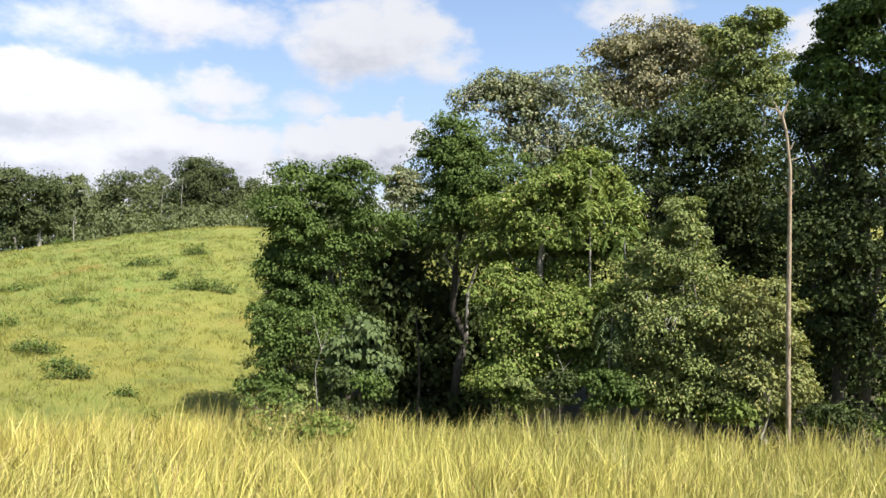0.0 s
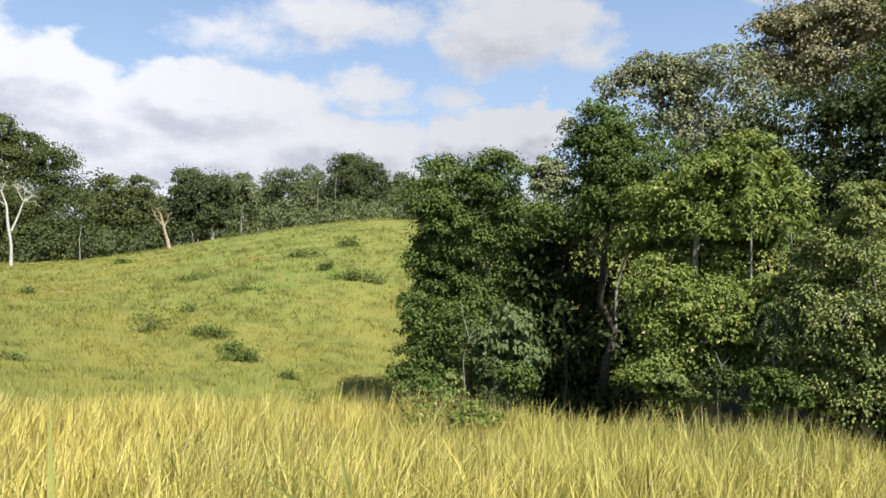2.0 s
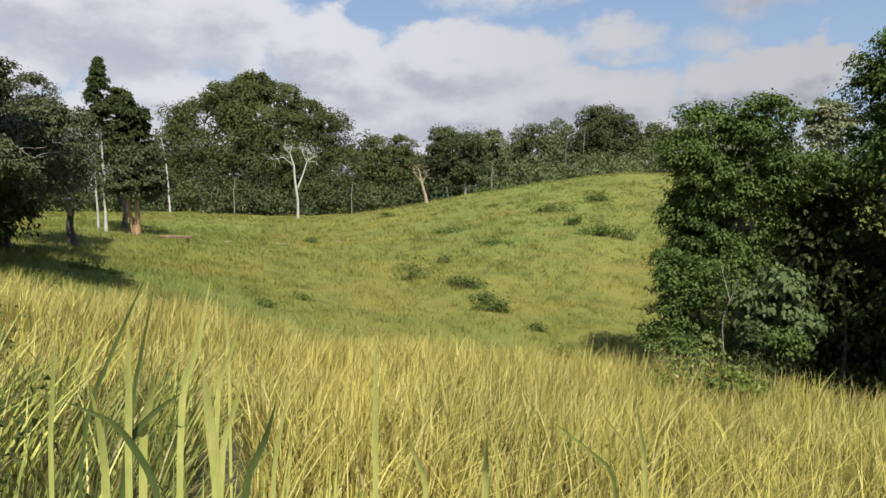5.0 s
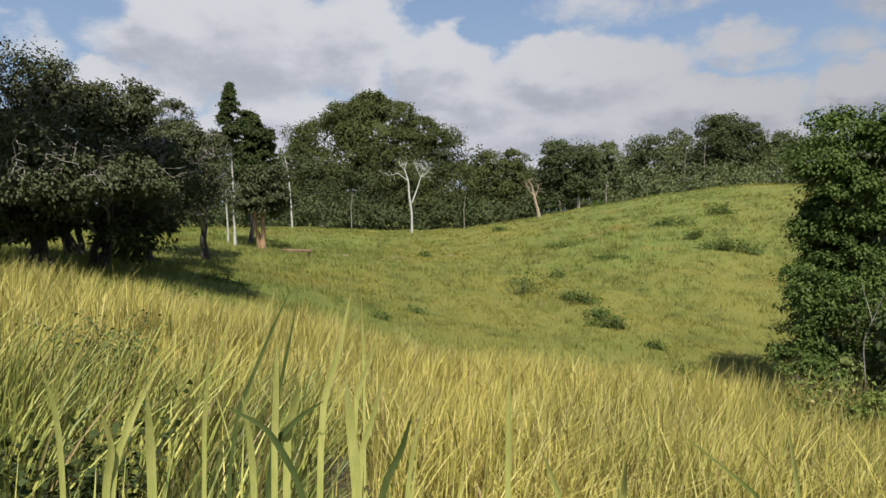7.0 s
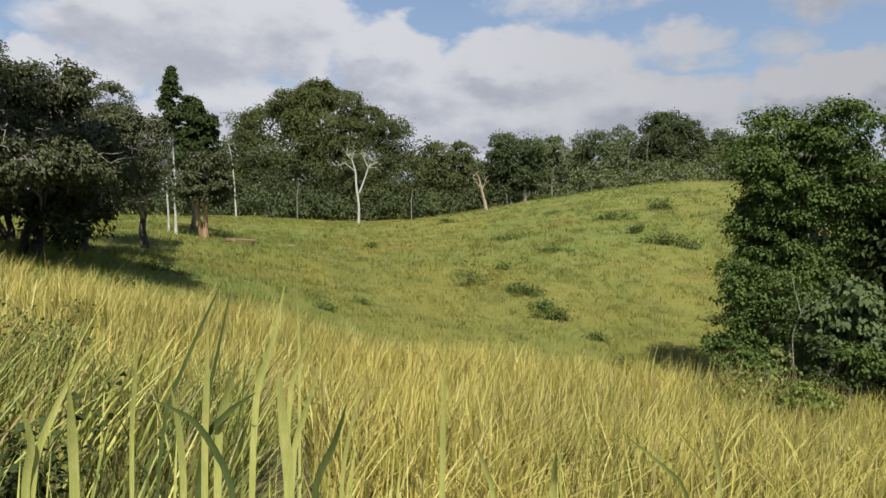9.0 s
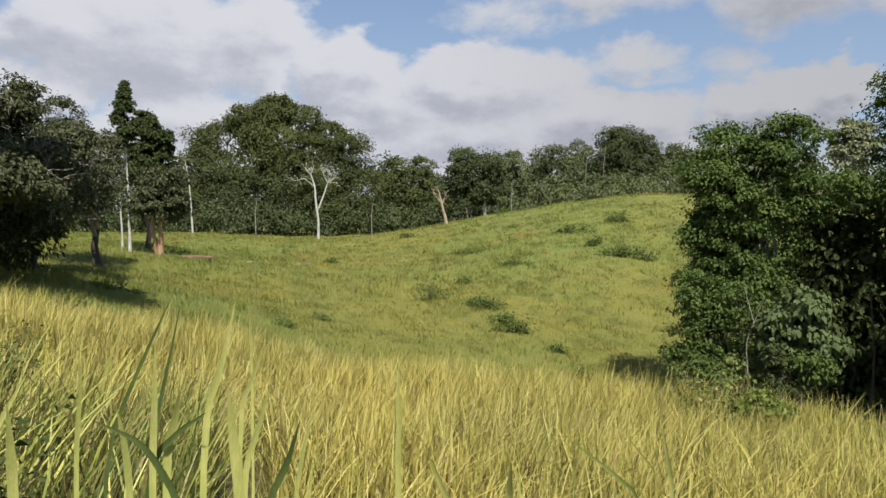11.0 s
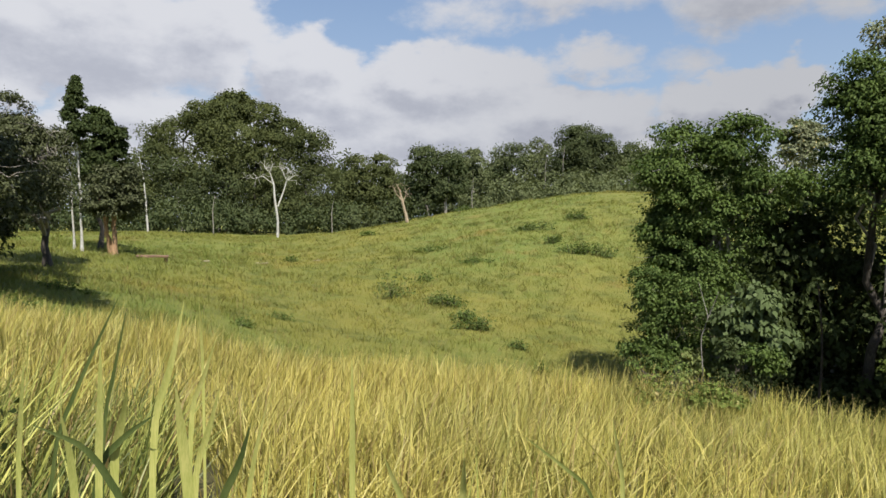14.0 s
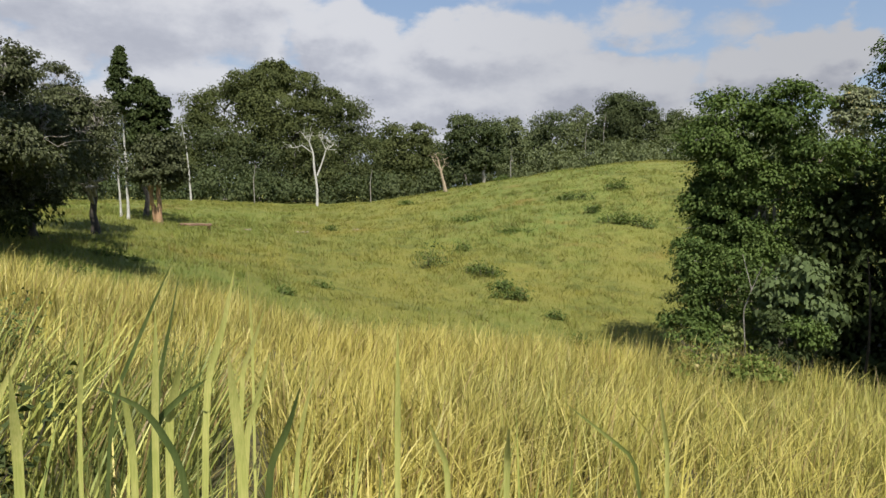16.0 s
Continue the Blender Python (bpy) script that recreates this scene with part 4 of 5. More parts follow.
far_rows = [
    ([(51.9, 6.0, 1.5, 1.2), (52.6, 4.0, 1.8, 1.8), (53.1, 1.4, 1.8, 1.8)], 96, 0), ([(50.9, 3.1, 2.3, 1.8), (50.0, 0.9, 2.7, 1.6)], 94, 1), ([(47.8, 2.2, 2.7, 1.6), (47.4, 0.4, 2.7, 1.2)], 93, 1),
    ([(44.7, 3.6, 2.3, 1.8), (44.7, 0.9, 2.7, 1.6)], 95, 0), ([(40.6, 6.0, 1.6, 1.4), (39.7, 4.7, 1.6, 1.6), (41.0, 3.6, 1.8, 1.6)], 98, 0), ([(42.0, 1.8, 2.3, 1.8), (41.1, 0.2, 2.0, 1.0)], 92, 0),
    ([(38.8, 2.6, 1.6, 1.6), (38.3, 0.6, 1.8, 1.2)], 92, 0), ([(36.7, 4.4, 1.2, 1.0), (36.9, 2.9, 1.4, 1.4), (36.0, 0.8, 1.8, 1.1)], 94, 0), ([(34.7, 4.6, 1.1, 0.9), (34.7, 3.1, 1.3, 1.3), (34.2, 1.2, 1.6, 1.2)], 95, 0),
    ([(31.5, 5.2, 1.4, 0.9), (32.0, 3.7, 1.5, 1.2), (31.1, 2.3, 1.6, 1.0)], 88, 1), ([(29.3, 4.8, 1.4, 0.9), (29.3, 3.4, 1.6, 1.2), (29.7, 2.1, 1.4, 0.8)], 87, 1),
    ([(27.5, 5.1, 0.8, 0.8), (27.5, 3.4, 1.3, 1.0)], 100, 2), ([(24.3, 5.5, 1.5, 0.8), (24.5, 4.0, 1.8, 1.0), (25.8, 3.4, 1.4, 0.9)], 115, 1), ([(22.2, 5.8, 0.9, 0.9), (22.2, 3.9, 1.4, 1.1)], 118, 2),
    ([(19.8, 6.6, 1.2, 1.0), (18.4, 6.7, 1.3, 0.8), (17.2, 6.2, 0.9, 0.9), (18.9, 5.9, 1.9, 1.0), (20.3, 5.4, 1.3, 1.1), (17.0, 5.1, 1.3, 1.2), (18.6, 4.2, 2.2, 1.2), (18.7, 5.1, 2.3, 1.3), (19.5, 3.4, 2.3, 0.9), (17.1, 3.8, 1.6, 1.2)], 112, 1),
    ([(15.0, 5.5, 1.2, 0.7), (15.6, 4.3, 1.4, 1.1), (14.1, 4.3, 1.8, 1.4)], 120, 1), ([(12.3, 4.6, 1.8, 1.4), (11.5, 2.9, 2.3, 1.4)], 118, 1), ([(53.7, 2.2, 1.6, 2.3), (54.4, 0.5, 1.8, 1.2)], 92, 0),
]
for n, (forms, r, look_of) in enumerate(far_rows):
    mat = (LEAF_FAR, LEAF_FAR_DARK, LEAF_FAR_PALE_HAZE)[look_of]
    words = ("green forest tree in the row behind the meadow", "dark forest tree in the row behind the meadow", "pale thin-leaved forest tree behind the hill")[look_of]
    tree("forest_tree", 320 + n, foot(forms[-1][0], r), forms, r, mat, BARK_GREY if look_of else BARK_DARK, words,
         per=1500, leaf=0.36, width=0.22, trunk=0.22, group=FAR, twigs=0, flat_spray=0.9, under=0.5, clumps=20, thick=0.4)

# woods behind, which nobody could count
rng = np.random.default_rng(9)
blobs = []
for b in np.arange(-36, 82, 1.7):
    for r in (126,):
        bb = b + rng.uniform(-0.8, 0.8)
        p = foot(bb, r)
        tall = rng.uniform(3.6, 6.0) * (1.25 if 36 < bb < 58 else 1.0)
        blobs.append((np.array(p) + [0, 0, tall], np.array([2.6, 2.6, tall * 1.0])))
(v, f), _ = foliage(rng, blobs, 260, 0.68, 0.5, clumps=12, flat_spray=0.95, under=0.7)
far_wood = mesh_object("far_wood", v, f, LEAF_FAR_DARK)
tagged(far_wood, "dark distant woodland closing the meadow", "woodland", kind="stuff")

rng = np.random.default_rng(10)
blobs = []
for b in np.arange(8.0, 62.0, 0.5):
    r = rng.uniform(84, 90) if b > 31 else rng.uniform(90, 98)
    p = foot(b + rng.uniform(-0.3, 0.3), r)
    blobs.append((np.array(p) + [0, 0, rng.uniform(0.1, 1.9)], np.array([1.5, 1.2, 1.8]) * rng.uniform(0.7, 1.5)))
for b in np.arange(-25.0, 64.0, 0.8):
    p = foot(b + rng.uniform(-0.3, 0.3), rng.uniform(99, 104))
    blobs.append((np.array(p) + [0, 0, rng.uniform(0.5, 2.4)], np.array([1.8, 1.4, 2.3]) * rng.uniform(0.8, 1.2)))
for b in np.arange(6.0, 48.0, 0.55):
    p = foot(b + rng.uniform(-0.3, 0.3), rng.uniform(100, 110))
    blobs.append((np.array(p) + [0, 0, rng.uniform(2.4, 4.4)], np.array([1.9, 1.5, 2.4]) * rng.uniform(0.8, 1.2)))
for b in np.arange(6.0, 62.0, 0.7):
    for e in ((2.6, 3.7, 4.7) if b < 31 else (0.6, 2.0, 3.3)):
        p = spot(b + rng.uniform(-0.4, 0.4), e + rng.uniform(-0.4, 0.4), rng.uniform(112, 118))
        blobs.append((np.array(p), np.array([2.3, 1.6, 1.9]) * rng.uniform(0.8, 1.2)))
# wood_edge leaves are darkened for shade, hill_wood leaves paled for haze.
for title, near_hill, mat, words in (("wood_edge", False, LEAF_FAR_DARK, "bushy green edge of the far wood"), ("hill_wood", True, LEAF_FAR_PALE_HAZE, "woodland behind the hill, leaves paled for haze")):
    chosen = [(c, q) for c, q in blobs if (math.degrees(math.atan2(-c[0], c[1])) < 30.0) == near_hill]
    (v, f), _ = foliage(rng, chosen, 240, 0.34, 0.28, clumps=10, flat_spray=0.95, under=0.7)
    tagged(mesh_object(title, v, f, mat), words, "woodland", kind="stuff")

# ---- bare trees ----
def bare(name, seed, base, stems, mat, label, twigs=0, reach=1.0):
    """A leafless tree: a list of crooked stems, each a list of (point, radius), with short broken twigs."""
    rng = np.random.default_rng(seed)
    ob = thing(name, base, label, "dead tree")
    for n, stem in enumerate(stems):
        pts = np.array([np.array(p) for p, _ in stem])
        rad = np.array([q for _, q in stem])
        t = np.linspace(0, len(pts) - 1, len(pts) * 5)
        fine = np.stack([np.interp(t, np.arange(len(pts)), pts[:, k]) for k in range(3)], -1)
        fine += rng.normal(0, 0.07, fine.shape) * np.interp(t, np.arange(len(pts)), rad)[:, None] * (np.arange(len(t)) > 0)[:, None]
        v, f = tube(fine, np.interp(t, np.arange(len(pts)), rad), 9)
        part("trunk" if n == 0 else "branch", v, f, mat, ob)
        spurs = []
        for _ in range(int(twigs * (1 if n else 0.7))):
            k = int(rng.integers(len(fine) // 2, len(fine)))
            way = rng.normal(0, 1, 3) * [1, 1, 0.6] + [0, 0, 0.35]
            spurs.append(limb(rng, fine[k], fine[k] + way / np.linalg.norm(way) * reach * rng.uniform(0.4, 1.0), reach * 0.018, reach * 0.007, 0.35, 6))
        if spurs:
            v, f = join(spurs)
            tagged(part("twig", v, f, mat, ob), kind="stuff")
    return ob


def up(t, r):
    return spot(t[0], t[1], r)


pole_r = 17.3
bare("dead_pole_tree", 5, foot(-25.88, pole_r), [
    [(foot(-25.88, pole_r), 0.058), (up((-26.02, -1.55), pole_r), 0.048), (up((-26.15, 6.64), pole_r), 0.035), (up((-25.90, 9.29), pole_r), 0.027), (up((-25.61, 10.51), pole_r), 0.029), (up((-26.06, 11.55), pole_r), 0.011)],
    [(up((-25.68, 10.23), pole_r), 0.025), (up((-25.27, 10.94), pole_r), 0.022), (up((-24.63, 11.20), pole_r), 0.007)],
    [(up((-26.12, 8.06), pole_r), 0.022), (up((-26.45, 8.64), pole_r), 0.006)],
    [(up((-26.12, 7.25), pole_r), 0.022), (up((-26.82, 7.49), pole_r), 0.006)],
    [(up((-26.04, 4.81), pole_r), 0.022), (up((-25.67, 5.52), pole_r), 0.006)],
    [(up((-26.07, 4.69), pole_r), 0.022), (up((-26.48, 5.08), pole_r), 0.006)],
    [(up((-25.61, 10.51), pole_r), 0.02), (up((-25.2, 11.3), pole_r), 0.012), (up((-24.9, 11.75), pole_r), 0.006)],
], BARK_POLE, "tall bare dead trunk with broken twigs at its top")
bare("dead_branch_tree", 6, foot(-7.78, 20.6), [
    [(foot(-7.91, 20.6), 0.12), (up((-7.78, -2.91), 20.6), 0.095), (up((-7.82, -0.43), 20.6), 0.09), (up((-7.99, 1.84), 20.6), 0.07)],
], BARK_GREY, "pale upright trunk standing among the leaves")
for n, (b, e, sway, r, girth) in enumerate([(9.3, -4.5, 0.9, 18.4, 0.016), (8.6, -6.0, -0.5, 18.3, 0.013), (-9.9, -7.5, 0.6, 17.6, 0.013)]):
    mid = (e - 11) / 2
    bare("sapling_stem", 60 + n, foot(b, r), [
        [(foot(b, r), girth), (spot(b + sway, mid - 1, r), girth * 0.8), (spot(b + 0.4 * sway, mid + 0.6, r), girth * 0.65), (spot(b + 1.2 * sway, e, r), girth * 0.35)],
        [(spot(b + 0.4 * sway, mid + 0.6, r), girth * 0.5), (spot(b - 0.4 * sway, e - 0.6, r), girth * 0.25)],
    ], BARK_GREY, "thin pale leafless sapling at the wood's edge")
for n, (b, low, high, r) in enumerate([(21.65, 3.25, 5.4, 110.0), (20.26, 3.22, 6.2, 108.0), (38.78, -0.26, 1.8, 83.0), (27.53, 2.06, 3.0, 86.0), (47.84, -0.01, 2.0, 83.0)]):
    bare("far_pale_trunk", 70 + n, foot(b, r), [[(foot(b, r), 0.055), (spot(b + 0.05, (low + high) / 2, r), 0.042), (spot(b - 0.1, high, r), 0.02)]],
         BARK_GREY, "thin pale trunk at the edge of the far wood")
wr = 78.0
bare("white_dead_tree", 7, foot(43.03, wr), [
    [(foot(43.03, wr), 0.153), (up((43.02, 0.41), wr), 0.122), (up((43.23, 1.77), wr), 0.122), (up((43.30, 3.04), wr), 0.087), (up((43.61, 4.03), wr), 0.051), (up((43.37, 4.66), wr), 0.020)],
    [(up((43.01, 1.32), wr), 0.102), (up((42.58, 2.45), wr), 0.082), (up((42.30, 3.35), wr), 0.056), (up((41.66, 3.80), wr), 0.020)],
    [(up((43.30, 3.04), wr), 0.061), (up((44.11, 3.67), wr), 0.041), (up((45.01, 3.45), wr), 0.015)],
    [(up((42.30, 3.35), wr), 0.046), (up((42.66, 4.12), wr), 0.026), (up((42.83, 4.48), wr), 0.011)],
    [(up((43.56, 3.94), wr), 0.041), (up((44.01, 4.39), wr), 0.015)],
    [(up((42.21, 3.48), wr), 0.036), (up((41.84, 4.25), wr), 0.015)],
], BARK_WHITE, "white leafless tree forking at the meadow's end", 7, 1.5)
sr = 74.0
bare("dead_stump_tree", 8, foot(32.78, sr), [
    [(foot(32.78, sr), 0.203), (up((33.00, 1.01), sr), 0.150), (up((33.23, 1.91), sr), 0.120), (up((33.40, 2.68), sr), 0.060), (up((33.67, 3.14), sr), 0.022)],
    [(up((33.18, 1.78), sr), 0.090), (up((33.63, 2.32), sr), 0.053), (up((33.95, 2.96), sr), 0.022)],
    [(up((33.14, 1.69), sr), 0.075), (up((32.86, 2.49), sr), 0.030)],
], BARK_POLE, "broken grey-brown tree leaning on the hill's shoulder", 6, 1.2)
bare("thin_white_tree", 9, foot(52.54, 84.0), [
    [(foot(52.50, 84.0), 0.120), (up((52.60, 1.58), 84.0), 0.084), (up((52.77, 3.56), 84.0), 0.060), (up((53.01, 4.87), 84.0), 0.024)],
], BARK_WHITE, "thin pale trunk in front of the far wood")

# ---- shrubs and weeds on the slopes ----
SLOPE = "shrubs on the meadow"
WEEDS = [  # bearing, height angle, half width, half height in degrees, look
    (34.02, -5.03, 2.1, 1.19, 0), (31.53, -4.21, 1.14, 0.64, 1), (29.96, -5.92, 2.06, 1.01, 1), (27.07, -7.84, 1.1, 0.64, 0), (28.4, -7.11, 1.37, 0.55, 1), (22.38, -0.07, 2.01, 0.41, 0),
    (19.1, 0.8, 1.65, 0.59, 1), (21.12, -1.08, 0.59, 0.41, 0), (18.47, -1.85, 2.2, 0.73, 1), (17.08, -2.15, 0.91, 0.55, 0), (35.73, -9.11, 0.46, 0.55, 0), (33.81, -9.1, 0.55, 0.37, 0),
    (35.09, -10.01, 0.73, 0.46, 0), (32.22, -9.4, 0.55, 0.73, 1), (28.19, 1.58, 0.73, 0.23, 1), (36.05, -0.69, 0.46, 0.27, 1), (61.46, -4.96, 2.1, 0.73, 1), (58.24, -4.15, 1.83, 0.55, 1),
    (42.0, -2.7, 0.64, 0.37, 1), (31.08, -1.95, 1.83, 0.27, 1), (27.52, -2.85, 2.29, 0.27, 1), (24.02, -9.43, 0.73, 0.46, 1), (22.09, -11.51, 0.73, 0.64, 1), (45.71, -7.5, 0.64, 0.41, 1),
    (42.97, -7.1, 0.91, 0.37, 1), (27.47, -7.83, 1.83, 0.82, 1), (28.18, -7.31, 0.91, 0.64, 0), (19.08, -1.81, 1.83, 0.64, 1), (29.94, -5.95, 1.83, 0.64, 1), (22.18, -11.33, 0.73, 0.64, 1),
]


def weed(seed, bearing, rise, wide, high, mat, label, r=None, leaf=None, count=None):
    """A loose patch of leafy stems standing in the grass."""
    rng = np.random.default_rng(seed)
    r = r or meet(bearing, rise - 0.8 * high)
    base = foot(bearing, r)
    side, tall = r * radians(wide), max(0.3, 2.0 * r * radians(high))
    k = leaf or 0.055 + 0.0021 * r
    across, away = np.array([math.cos(radians(bearing)), math.sin(radians(bearing)), 0]), np.array([-math.sin(radians(bearing)), math.cos(radians(bearing)), 0])
    stems, points, ways = [], [], []
    for _ in range(count or int(9 + 7 * side)):
        q = rng.normal(0, 0.45, 2)
        p = np.array(base) + across * q[0] * side + away * q[1] * min(0.4 * side, 0.8)
        p[2] = float(land(p[0], p[1])) - 0.03
        size = tall * rng.uniform(0.35, 1.1) * math.exp(-0.5 * q[0] * q[0])
        n = 18 if r > 10 else 30
        top = p + np.array([rng.normal(0, 0.3) * size, rng.normal(0, 0.3) * size, size])
        stems.append(limb(rng, p, top, 0.003 + 0.00015 * r, 0.002 + 0.0001 * r, 0.2, 5))
        t = rng.uniform(0.2, 1.05, n)[:, None]
        out = rng.normal(0, 1, (n, 3)) * [1, 1, 0.4]
        points.append(p + (top - p) * t + out * k * 0.9)
        ways.append(out + [0, 0, 0.1])
    ob = thing("shrub", base, label, "shrub", SLOPE)
    v, f = join(stems)
    tagged(part("stem", v, f, BARK_DARK, ob), kind="stuff")
    v, f = leaves(rng, np.concatenate(points), np.concatenate(ways), k, k * 0.7, 0.3)
    part("foliage", v, f, mat, ob, smooth=False)
    return ob


for n, (b, e, w, h, look_of) in enumerate(WEEDS):
    weed(520 + n, b, e, 0.85 * w, h * (0.9, 0.65)[look_of], (LEAF_WEED, LEAF_SCRUB)[look_of], ("dark leafy shrub standing in the meadow grass", "loose light green shrub standing in the meadow grass")[look_of], 14.2 if e < -6.5 and 29 < b < 40 else None)
weed(580, 67.5, -6.5, 3.2, 2.7, LEAF_WEED, "fine-leaved dark bush in the tall grass", 7.6, 0.05, 44)
# Dark leaves added for the black hollow of shade below the tufts.
weed(583, 71.0, -12.6, 1.1, 6.0, LEAF_DEEP_SHADE, "dark leaves standing in for shade under the arching grass", 3.9, 0.06, 50)
weed(581, 12.0, -12.8, 3.2, 2.2, LEAF_LIME, "bright green bush standing in the tall grass", 11.6, 0.075, 40)
# Added where only the wood's shadow lies on the slope.
weed(585, 17.6, -9.8, 2.4, 1.4, LEAF_DEEP_SHADE, "dark leaves standing in for the wood's cast shadow", 20.0, 0.12, 60)
weed(582, 18.6, -11.3, 1.8, 1.1, LEAF_LIME, "yellow-green bush at the edge of the wood", 18.6, 0.1, 26)

tree("shrub", 590, foot(9.35, 11.4), [(10.7, -13.5, 1.0, 0.5), (9.5, -13.0, 1.2, 0.8), (8.1, -13.2, 1.0, 0.5)], 11.4, LEAF_LIME, BARK_DARK,
     "bright green bush standing in the tall grass", leaf=0.075, width=0.036, per=420, trunk=0.02, category="shrub", group=SLOPE, clumps=10, twigs=0)


def slab(name, bearing, rise, r, size, turn, mat, label, category, legs=0.0):
    """A plank or beam with worn edges, lying on the meadow."""
    bm = bmesh.new()
    bmesh.ops.create_cube(bm, size=1.0)
    bmesh.ops.scale(bm, vec=size, verts=bm.verts)
    bmesh.ops.subdivide_edges(bm, edges=[e for e in bm.edges if abs((e.verts[0].co - e.verts[1].co).x) > 0.1], cuts=6)
    for vert in bm.verts:
        vert.co += Vector((0, noise.noise(vert.co * 3.1) * 0.04, noise.noise(vert.co * 2.3) * 0.03))
    bmesh.ops.bevel(bm, geom=bm.edges, offset=min(size) * 0.12, segments=1, affect="EDGES")
    me = bpy.data.meshes.new("board")
    bm.to_mesh(me)
    me.materials.append(mat)
    base = foot(bearing, r, 0.0)
    ob = thing(name, base, label, category)
    child = new("board", me)
    child.parent = ob
    child.location = (0, 0, legs + size[2] / 2)
    child.rotation_euler = (0, radians(1.5), radians(turn))
    if legs:
        for sx in (-0.42, 0.42):
            p = Vector((math.cos(radians(turn)) * sx * size[0], math.sin(radians(turn)) * sx * size[0], 0))
            v, f = tube([base + p + Vector((0, 0, -0.1)), base + p + Vector((0, 0, legs * 0.5)), base + p + Vector((0, 0, legs + 0.03))], [0.09, 0.085, 0.08], 7)
            part("leg", v, f, mat, ob)
    return ob


slab("plank_bench", 52.29, -2.50, 43.0, (1.7, 0.5, 0.12), 55, WOOD_OLD, "weathered plank bench low in the grass", "bench", 0.16)
slab("felled_plank", 44.27, -2.31, 47.0, (0.8, 0.3, 0.09), 42, WOOD_PALE, "pale sawn plank lying in the grass", "plank")
slab("felled_plank", 48.46, -2.34, 46.0, (0.4, 0.25, 0.08), 48, WOOD_PALE, "short pale plank lying in the grass", "plank")
slab("felled_plank", 40.08, -1.94, 50.0, (0.4, 0.25, 0.08), 40, WOOD_PALE, "short pale plank lying in the grass", "plank")


# ---- grass ----
def blades(rng, x, y, length, width, lean, wind=(0.07, 0.03), segments=3, curl=0.6):
    """Tapering bent blades rooted on the land at x, y."""
    n = len(x)
    root = np.stack([x, y, land(x, y) - 0.03], -1)
    a = rng.uniform(0, 2 * np.pi, n)
    tilt = lean * rng.uniform(0.1, 1.0, n)
    out = np.stack([np.cos(a) * tilt + wind[0] * lean, np.sin(a) * tilt + wind[1] * lean, np.zeros(n)], -1)
    side = np.stack([np.cos(a + 1.2 + rng.uniform(0, 1.5, n)), np.sin(a + 1.2 + rng.uniform(0, 1.5, n)), np.zeros(n)], -1)
    rows = []
    for s in range(segments + 1):
        t = s / segments
        c = root + np.array([0, 0, 1.0]) * (length * t * (1 - 0.32 * curl * tilt * t * t))[:, None] + out * (length * (0.35 * t + curl * t * t))[:, None]
        w = (width * (1 - t ** 1.6) * (0.75 + 0.5 * t))[:, None]
        if s < segments:
            rows += [c - side * w / 2, c + side * w / 2]
        else:
            rows.append(c)
    v = np.stack(rows, 1)
    m = v.shape[1]
    base = (np.arange(n) * m)[:, None]
    q = [base + np.array([[2 * s, 2 * s + 1, 2 * s + 3, 2 * s + 2]]) for s in range(segments - 1)]
    t3 = base + np.array([[2 * segments - 2, 2 * segments - 1, 2 * segments]])
    return v.reshape(-1, 3), ([np.concatenate(q)] if q else []) + [t3]


def scatter(rng, n, r0, r1, b0, b1, power=1.0):
    r = (rng.uniform(0, 1, n) * (r1 ** power - r0 ** power) + r0 ** power) ** (1 / power)
    a = np.radians(rng.uniform(b0, b1, n))
    return -np.sin(a) * r, np.cos(a) * r - ARM


rng = np.random.default_rng(11)


def tussocks(n, each, r0, r1, b0, b1, spread, power):
    """Blades gathered in tufts."""
    x, y = scatter(rng, n, r0, r1, b0, b1, power)
    x, y = np.repeat(x, each), np.repeat(y, each)
    return x + rng.normal(0, spread, len(x)), y + rng.normal(0, spread, len(y))


tuft_size = np.repeat(rng.uniform(0.62, 1.12, 9000), 13)
x, y = tussocks(9000, 13, 2.2, 17.0, -46, 82, 0.06, 1.6)
too_far = np.hypot(x, y) > 13.2 + 3.8 * ease(np.degrees(np.arctan2(-x, y)), 12, 50)
left_near = too_far | (np.degrees(np.arctan2(-x, y)) + 2.5 * np.sin(x * 3 + y * 2) > 51) & (np.hypot(x, y) < 6.2) & (rng.uniform(0, 1, len(x)) < 0.97)
x, y, tuft_size = x[~left_near], y[~left_near], tuft_size[~left_near]
h = (0.66 + 0.09 * np.sin(x * 1.1 + np.sin(y * 0.9)) + 0.07 * np.sin(y * 1.7 + 1)) * tuft_size
green_side = ease(-np.degrees(np.arctan2(-x, y)), -34, 2) * 0.62 + 0.12 + 0.18 * np.sin(x * 0.8 + 1.0) * np.sin(y * 0.7)
greener = np.repeat(rng.uniform(0, 1, len(x) // 13 + 1), 13)[:len(x)] < green_side
for title, chosen, mat, words in (("tall_grass", ~greener, GRASS_TALL, "tall yellow-green grass bending in the sun"), ("tall_green_grass", greener, GRASS_GREEN, "tall pale green grass standing in the sun")):
    x1, y1 = x[chosen], y[chosen]
    v, f = blades(rng, x1, y1, h[chosen] * rng.uniform(0.6, 1.08, len(x1)) * (1 + ease(np.hypot(x1, y1), 7, 13) * (0.26 - 0.16 * ease(np.degrees(np.arctan2(-x1, y1)), -8, 16))), rng.uniform(0.007, 0.019, len(x1)), 0.72, segments=2)
    tagged(mesh_object(title, v, f, mat), words, "grass", kind="stuff")

x, y = scatter(rng, 9000, 2.6, 9.0, -46, 90, 1.7)
